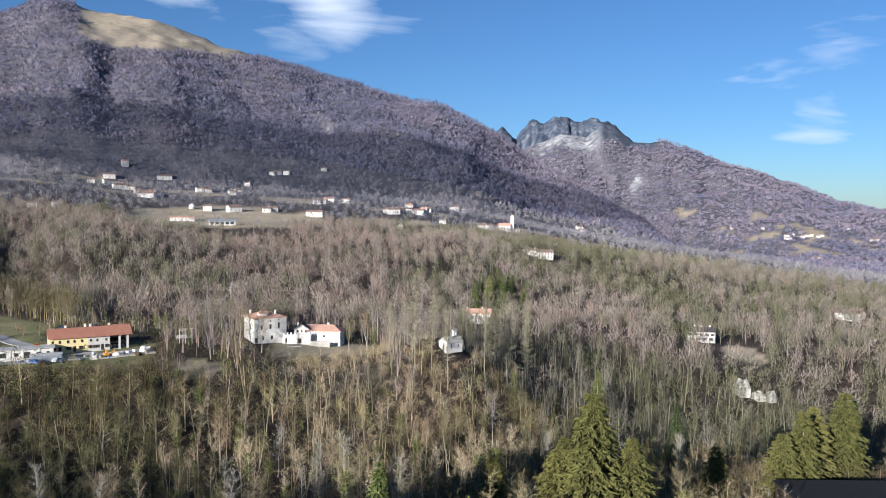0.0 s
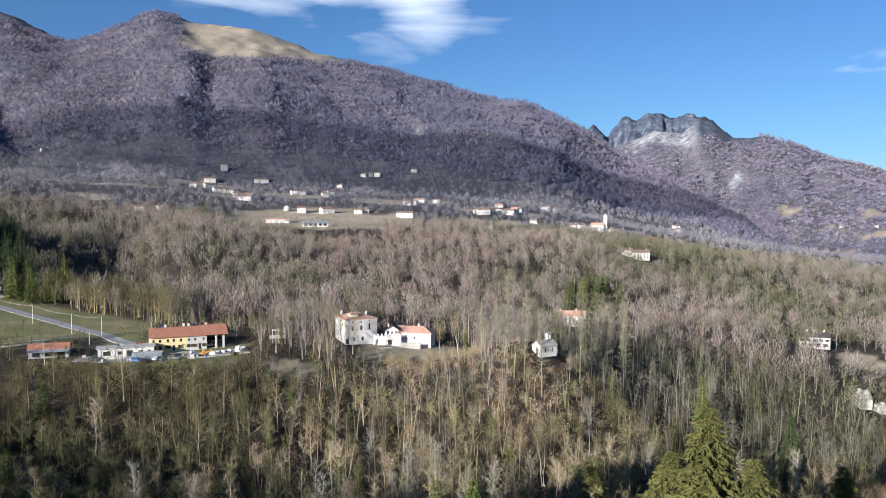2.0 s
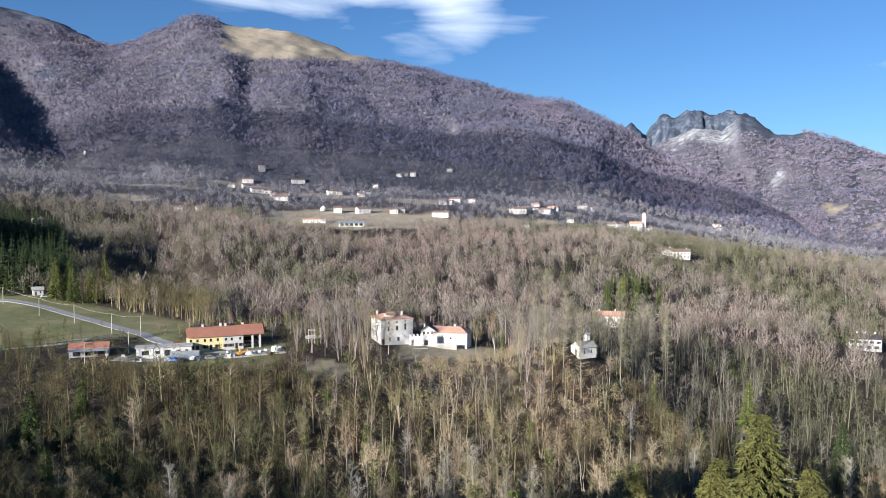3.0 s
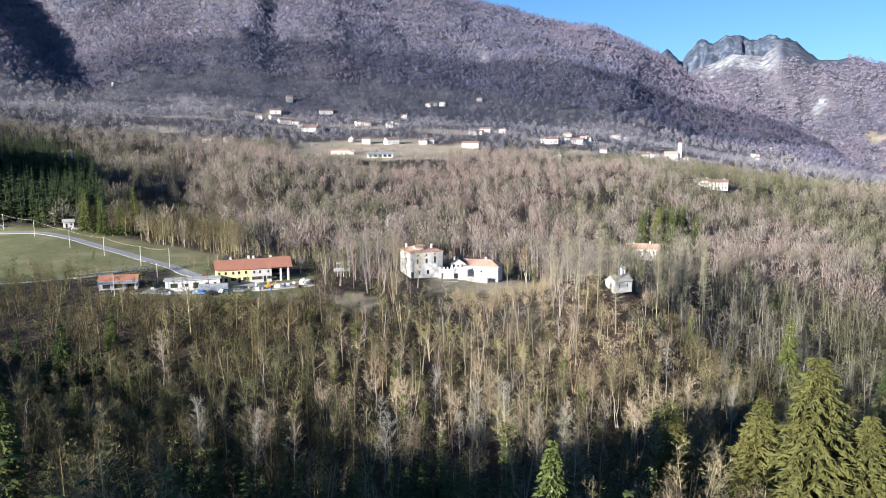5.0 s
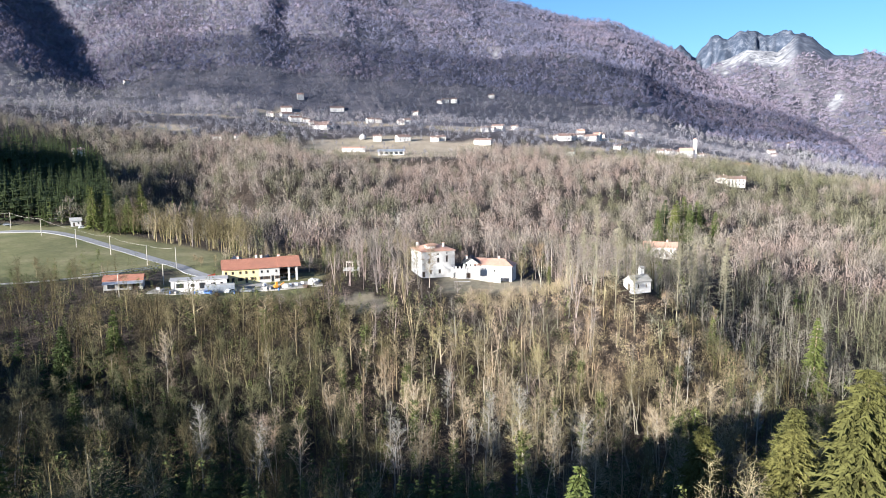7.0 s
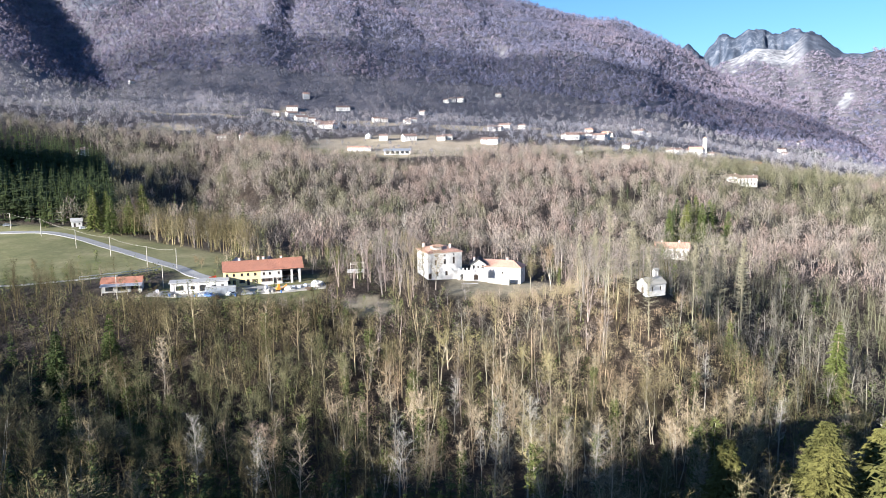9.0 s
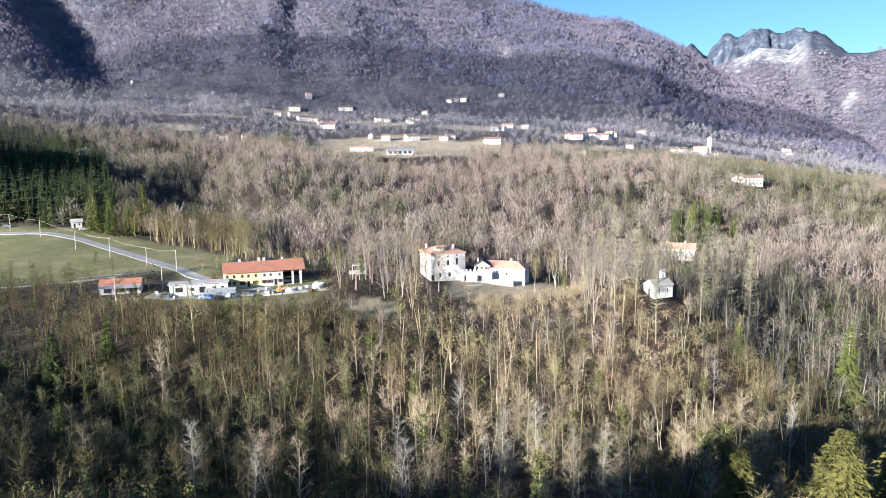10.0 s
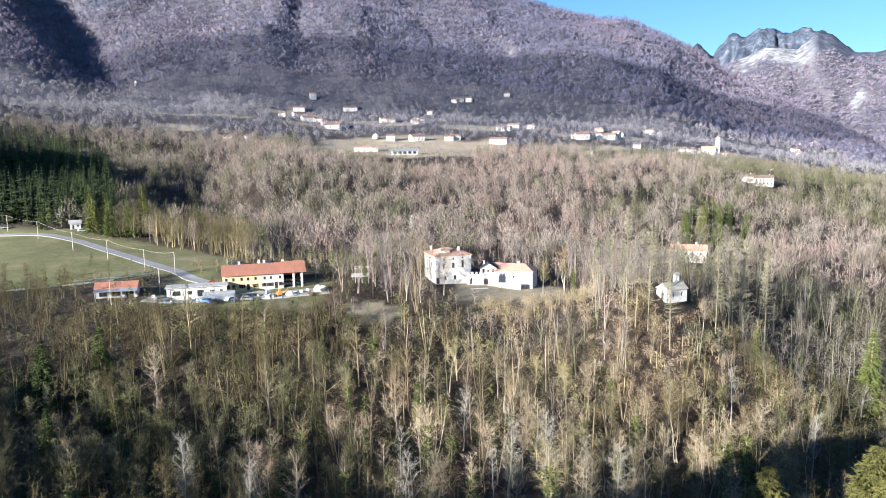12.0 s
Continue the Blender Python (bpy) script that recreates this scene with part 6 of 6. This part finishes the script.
for s in (-1, 1):
    part("upright", box(0.22, 0.22, 5.2, (s * 2.7, 0, -0.5), 0.03), mat_white, goal)
    part("stay", box(0.14, 0.14, 3.4, (s * 2.7, 1.0, -0.4), 0.02, turn=Matrix.Rotation(radians(22), 4, "X")), mat_white, goal)
for z in (1.9, 4.5):
    part("crossbar", box(5.2, 0.2, 0.22, (0, 0, z), 0.03), mat_white, goal)
part("backboard", box(4.6, 0.1, 0.9, (0, 0, 0.8), 0.02), mat_concrete, goal)


def car(paint, x, y, turn, label, van=False):
    top = tagged(new("car"), label, "car", "parked vehicles")
    top.matrix_basis = pose(x, y, height(x, y) + 0.12, 0, 0, turn)
    h = 1.95 if van else 1.45
    body = [(-2.1, 0.3), (2.1, 0.3), (2.15, 0.7), (1.95, 0.88), (1.15, 0.95), (0.55, h) if not van else (1.2, h), (-1.3 if not van else -2.0, h), (-1.95 if not van else -2.08, 0.95), (-2.12, 0.8)]
    bm = prism(body, 1.7)
    bmesh.ops.translate(bm, verts=bm.verts, vec=(0, -0.85, 0))
    bmesh.ops.bevel(bm, geom=bm.edges[:], offset=0.06, segments=2, affect="EDGES")
    b = part("body", bm, paint, top)
    glass = prism([(0.98, 0.98), (0.5 if not van else 1.08, h - 0.1), (-1.25 if not van else -1.9, h - 0.1), (-1.7 if not van else -1.95, 0.98)], 1.74)
    bmesh.ops.translate(glass, verts=glass.verts, vec=(0, -0.87, 0))
    part("glazing", glass, mat_glass, top)
    for sx, sy in product((-1.3, 1.3), (-0.78, 0.78)):
        bm = bmesh.new()
        bmesh.ops.create_cone(bm, cap_ends=True, segments=14, radius1=0.32, radius2=0.32, depth=0.2, matrix=Matrix.Translation((sx, sy, 0.32)) @ Matrix.Rotation(radians(90), 4, "X"))
        w = part("wheel", bm, mat_tyre, top)
        bm = bmesh.new()
        bmesh.ops.create_cone(bm, cap_ends=True, segments=10, radius1=0.18, radius2=0.18, depth=0.22, matrix=Matrix.Translation((sx, sy, 0.32)) @ Matrix.Rotation(radians(90), 4, "X"))
        part("rim", bm, mat_metal, w)
    for s in (-0.6, 0.6):
        part("headlight", box(0.08, 0.3, 0.14, (2.1, s, 0.66), 0.02), mat_carwhite, top)
    return top


car(mat_carwhite, -240, 421, 20, "white van parked by the woods", True)
car(mat_cargrey, -233, 420, 15, "grey car parked by the woods")
car(mat_blue, -246, 424, 70, "blue car parked by the woods")
car(mat_cargrey, -101, 291, 25, "grey car in the farmyard")
car(mat_blue, -85, 289.5, -30, "blue car in the farmyard")
car(mat_carwhite, -78, 292, 60, "white car in the farmyard")
car(mat_carwhite, -189, 412, 35, "white car under the spruces")
car(mat_cargrey, -73, 293.5, 10, "dark grey car in the farmyard")


def heap(name, x, y, w, d, h, mat, label, category, seed):
    """An uneven pile or a sheet thrown over one."""
    bm = bmesh.new()
    bmesh.ops.create_icosphere(bm, subdivisions=3, radius=1)
    for v in bm.verts:
        n = noise.noise(v.co * 1.7 + Vector((seed, 0, 0))) * 0.35 + noise.noise(v.co * 4 + Vector((0, seed, 0))) * 0.16
        v.co *= 1 + n
        v.co.z = max(v.co.z, -0.25)
        v.co.x, v.co.y, v.co.z = v.co.x * w / 2, v.co.y * d / 2, (v.co.z + 0.2) * h
    ob = new(name, mesh_of(bm, name, mat))
    ob.matrix_basis = pose(x, y, height(x, y) - 0.15, 0, 0, seed * 40)
    return tagged(ob, label, category)


heap("tarpaulin_cover", -86, 331, 13, 6, 3.6, mat_tarp, "heap under a dark blue tarpaulin behind the farmhouse", "heap", 1.3)
heap("tarpaulin_cover", -76, 334, 11, 5, 4.2, mat_tarp, "dark sheeted heap behind the farmhouse", "heap", 2.3)
heap("rubble_mound", -50.5, 306, 6, 4, 1.8, mat_white, "pale heap of rubble at the barn's end", "heap", 3.1)
heap("rubble_mound", -60, 301, 5, 3, 1.3, mat_limestone, "low pale heap of stone in the yard", "heap", 4.2)
heap("gravel_mound", -66, 298, 4, 3, 1.5, mat_gravel, "gravel heap in the yard", "heap", 5.5)
heap("scrap_mound", -88, 292, 5, 3, 1.2, mat_metal, "heap of scrap metal sheets in the yard", "heap", 6.1)
heap("rock_outcrop", 214, 310, 8, 6, 6.5, mat_limestone, "pale bare limestone outcrop in the wood", "rock", 7.7)
heap("rock_outcrop", 221, 307, 8, 5, 3.6, mat_limestone, "pale limestone ledge in the wood", "rock", 8.4)
heap("rock_outcrop", 227.5, 307, 6, 4.5, 4.6, mat_limestone, "pale limestone crag in the wood", "rock", 9.4)

container = tagged(new("sheet_container"), "long grey corrugated container in the yard", "container")
container.matrix_basis = pose(-82.6, 294.2, height(-82.6, 294.2), 0, 0, 14)
part("body", box(10.5, 2.5, 2.6, (0, 0, 0.1), 0.05), mat_metal, container)
for k in range(20):
    part("rib", box(0.16, 0.06, 2.4, (-5 + 0.52 * k, -1.29, 0.2), 0.01), mat_metal, container)
part("lid", box(10.7, 2.7, 0.12, (0, 0, 2.71), 0.02), mat_concrete, container)
digger = tagged(new("small_excavator"), "small orange excavator with a raised arm", "excavator")
digger.matrix_basis = pose(-63.2, 299.5, height(-63.2, 299.5), 0, 0, 30)
for s in (-0.7, 0.7):
    part("track", box(2.2, 0.4, 0.6, (0, s, 0), 0.18), mat_tyre, digger)
part("body", box(1.7, 1.4, 0.9, (-0.2, 0, 0.62), 0.1), mat_orange, digger)
part("cab", box(0.9, 0.8, 1.2, (0.1, 0.25, 1.52), 0.08), mat_orange, digger)
part("boom", box(2.6, 0.25, 0.3, (1.7, -0.3, 1.4), 0.04, turn=Matrix.Rotation(radians(-35), 4, "Y")), mat_orange, digger)
part("stick", box(0.22, 0.22, 1.6, (2.8, -0.3, 1.0), 0.04), mat_orange, digger)
part("bucket", box(0.6, 0.7, 0.5, (2.8, -0.3, 0.5), 0.08), mat_tyre, digger)
trailer = tagged(new("red_trailer"), "red farm trailer beside the farmhouse", "trailer")
trailer.matrix_basis = pose(-89.5, 309.5, height(-89.5, 309.5), 0, 0, 70)
part("bed", box(4.2, 2.0, 0.9, (0, 0, 0.75), 0.05), mat_red, trailer)
part("rack", box(4.0, 0.12, 1.0, (0, 0.9, 1.66), 0.03), mat_red, trailer)
part("drawbar", box(1.8, 0.15, 0.15, (2.9, 0, 0.6), 0.02), mat_tyre, trailer)
for sx, sy in product((-1.2, 1.2), (-0.95, 0.95)):
    bm = bmesh.new()
    bmesh.ops.create_cone(bm, cap_ends=True, segments=12, radius1=0.4, radius2=0.4, depth=0.25, matrix=Matrix.Translation((sx, sy, 0.4)) @ Matrix.Rotation(radians(90), 4, "X"))
    part("wheel", bm, mat_tyre, trailer)
gantry = tagged(new("timber_gantry"), "pale open timber frame over a lean-to roof", "frame")
gantry.matrix_basis = pose(-36.5, 314, height(-36.5, 314) - 0.4, 0, 0, 8)
for sx, sy in product((-2.4, 0, 2.4), (-1.6, 1.6)):
    part("post", box(0.22, 0.22, 5.6, (sx, sy, 0), 0.03), mat_pole, gantry)
for sy in (-1.6, 1.6):
    part("beam", box(5.4, 0.22, 0.25, (0, sy, 5.6), 0.03), mat_pole, gantry)
part("lean_to_roof", box(6.4, 3.8, 0.14, (-0.6, -0.4, 2.9), 0.02, turn=Matrix.Rotation(radians(10), 4, "X")), mat_grey_render, gantry)

apple = bare_tree(77, 8.5, 2.8, 16, 90, 520, 0.9, 0.045)
tree_ob = as_tree("orchard_tree", apple, (mat_tree, mat_tree, mat_ivy), "lone bare orchard tree in the green field", "tree", "")
tree_ob.matrix_basis = pose(-159.5, 312.5, height(-159.5, 312.5))
small = bare_tree(78, 4.5, 2.6, 14, 50, 380, 0.9, 0.03, 3)
tree_ob = as_tree("orchard_bush", small, (mat_tree, mat_tree, mat_ivy), "low bare spreading bush at the road's end", "tree", "bushes by the road")
tree_ob.matrix_basis = pose(-101.5, 330, height(-101.5, 330))
copy_thing(tree_ob, pose(-96, 333, height(-96, 333), 0, 0, 70))
copy_thing(tree_ob, pose(-105, 336, height(-105, 336), 0, 0, 150))

# clutter of the farmyard
def clutter(name, label, category, make, spots, group):
    first = None
    for x, y, turn in spots:
        m = pose(x, y, height(x, y) + 0.06, 0, 0, turn)
        if first is None:
            first = tagged(new(name), label, category, group)
            first.matrix_basis = m
            make(first)
        else:
            copy_thing(first, m)


def make_pallets(top):
    for k in range(5):
        part("pallet", box(1.2, 0.9, 0.13, (0.03 * (k % 2), 0.02 * k, 0.16 * k), 0.01), mat_pole, top)


def make_tank(top):
    part("cage", box(1.2, 1.05, 0.12, (0, 0, 0), 0.02), mat_metal, top)
    part("tank", box(1.12, 0.98, 1.0, (0, 0, 0.12), 0.12), mat_carwhite, top)
    bm = bmesh.new()
    bmesh.ops.create_cone(bm, cap_ends=True, segments=12, radius1=0.2, radius2=0.2, depth=0.1, matrix=Matrix.Translation((0, 0, 1.16)))
    part("lid", bm, mat_blue, top)


def make_barrel(top):
    bm = bmesh.new()
    bmesh.ops.create_cone(bm, cap_ends=True, segments=16, radius1=0.3, radius2=0.3, depth=0.9, matrix=Matrix.Translation((0, 0, 0.45)))
    part("drum", bm, mat_blue, top)
    for z in (0.3, 0.6):
        bm = bmesh.new()
        bmesh.ops.create_cone(bm, cap_ends=True, segments=16, radius1=0.32, radius2=0.32, depth=0.04, matrix=Matrix.Translation((0, 0, z)))
        part("hoop", bm, mat_blue, top)


def make_sheets(top):
    for k in range(4):
        part("sheet", box(3.0, 1.1, 0.06, (0.08 * k, 0.12 * (k % 2), 0.07 * k), 0.01, turn=Matrix.Rotation(radians(2 * k), 4, "Z")), mat_metal, top)


def make_logs(top):
    for j, n in enumerate((5, 4, 3)):
        for k in range(n):
            bm = bmesh.new()
            bmesh.ops.create_cone(bm, cap_ends=True, segments=8, radius1=0.2, radius2=0.18, depth=2.6, matrix=Matrix.Translation(((k - n / 2) * 0.42, 0, 0.2 + 0.36 * j)) @ Matrix.Rotation(radians(90), 4, "X"))
            part("log", bm, mat_dark_wood, top)


clutter("pallet_stack", "stack of weathered wooden pallets in the yard", "pallets", make_pallets, [(-104, 293, 20), (-97, 290, 50), (-75, 296.5, 10), (-70.5, 300, 40), (-57, 304, 70), (-93, 303.5, 15)], "pallet stacks")
clutter("water_tank", "white caged plastic water tank in the yard", "tank", make_tank, [(-58.5, 302.3, 12), (-56.6, 303.2, 24), (-54.6, 305, 5), (-80.5, 303, 18), (-106, 296, 30), (-68.4, 302.5, 44)], "water tanks")
clutter("barrel", "blue steel barrel in the yard", "barrel", make_barrel, [(-90.5, 290, 0), (-89.6, 290.6, 0), (-76.5, 291, 0), (-62.0, 298, 0), (-99.2, 289.5, 0)], "yard barrels")
clutter("sheet_pile", "pile of grey corrugated metal sheets", "sheet pile", make_sheets, [(-95.5, 289, 25), (-71.5, 295, -20), (-65.5, 300.8, 60), (-50.6, 310, 35), (-86.5, 290.8, 80)], "sheet piles")
clutter("log_pile", "pile of dark cut logs beside the yard", "log pile", make_logs, [(-108, 299, 30), (-52.5, 301.5, 60), (-82, 288.6, 20)], "log piles")

# the cumulus whose shade lies across the mountain
cloud_far = 3900.0
shade_mid = Vector((140, 1415, 212))
bm = bmesh.new()
for scale, lumps in ((1.0, 3.0), (0.9, 8.0)):   # two shells, thin at the rim
    s = bmesh.ops.create_icosphere(bm, subdivisions=5, radius=1)
    for v in s["verts"]:
        u = v.co.x
        q = Vector((u * 540, v.co.y * 90, v.co.z * 116 * (1 - 0.3 * u))) * scale
        v.co = q + Vector((v.co.x * 0.6, v.co.y, v.co.z)) * 42 * noise.fractal(q / 110 + Vector((lumps, 0, 0)), 1.0, 2.0, 4)
mat_cloud = surface("cloud_white", (0.8, 0.8, 0.82), (0.9, 0.9, 0.9), 0.01)
cn, cl = mat_cloud.node_tree.nodes, mat_cloud.node_tree.links
thin, veil = cn.new("ShaderNodeBsdfTransparent"), cn.new("ShaderNodeMixShader")
veil.inputs["Fac"].default_value = 0.845
cl.new(cn["Principled BSDF"].outputs["BSDF"], veil.inputs[1])
cl.new(thin.outputs["BSDF"], veil.inputs[2])
cl.new(veil.outputs["Shader"], cn["Material Output"].inputs["Surface"])
cloud = tagged(new("cloud", mesh_of(bm, "cloud", mat_cloud)), "white cumulus cloud drifting high beside the mountain", "cloud", kind="structure")
cloud.matrix_basis = Matrix.Translation(shade_mid + sun_dir * cloud_far + Vector((0, 0, -45))) @ pose(0, 0, 0, 0, -10, -46)
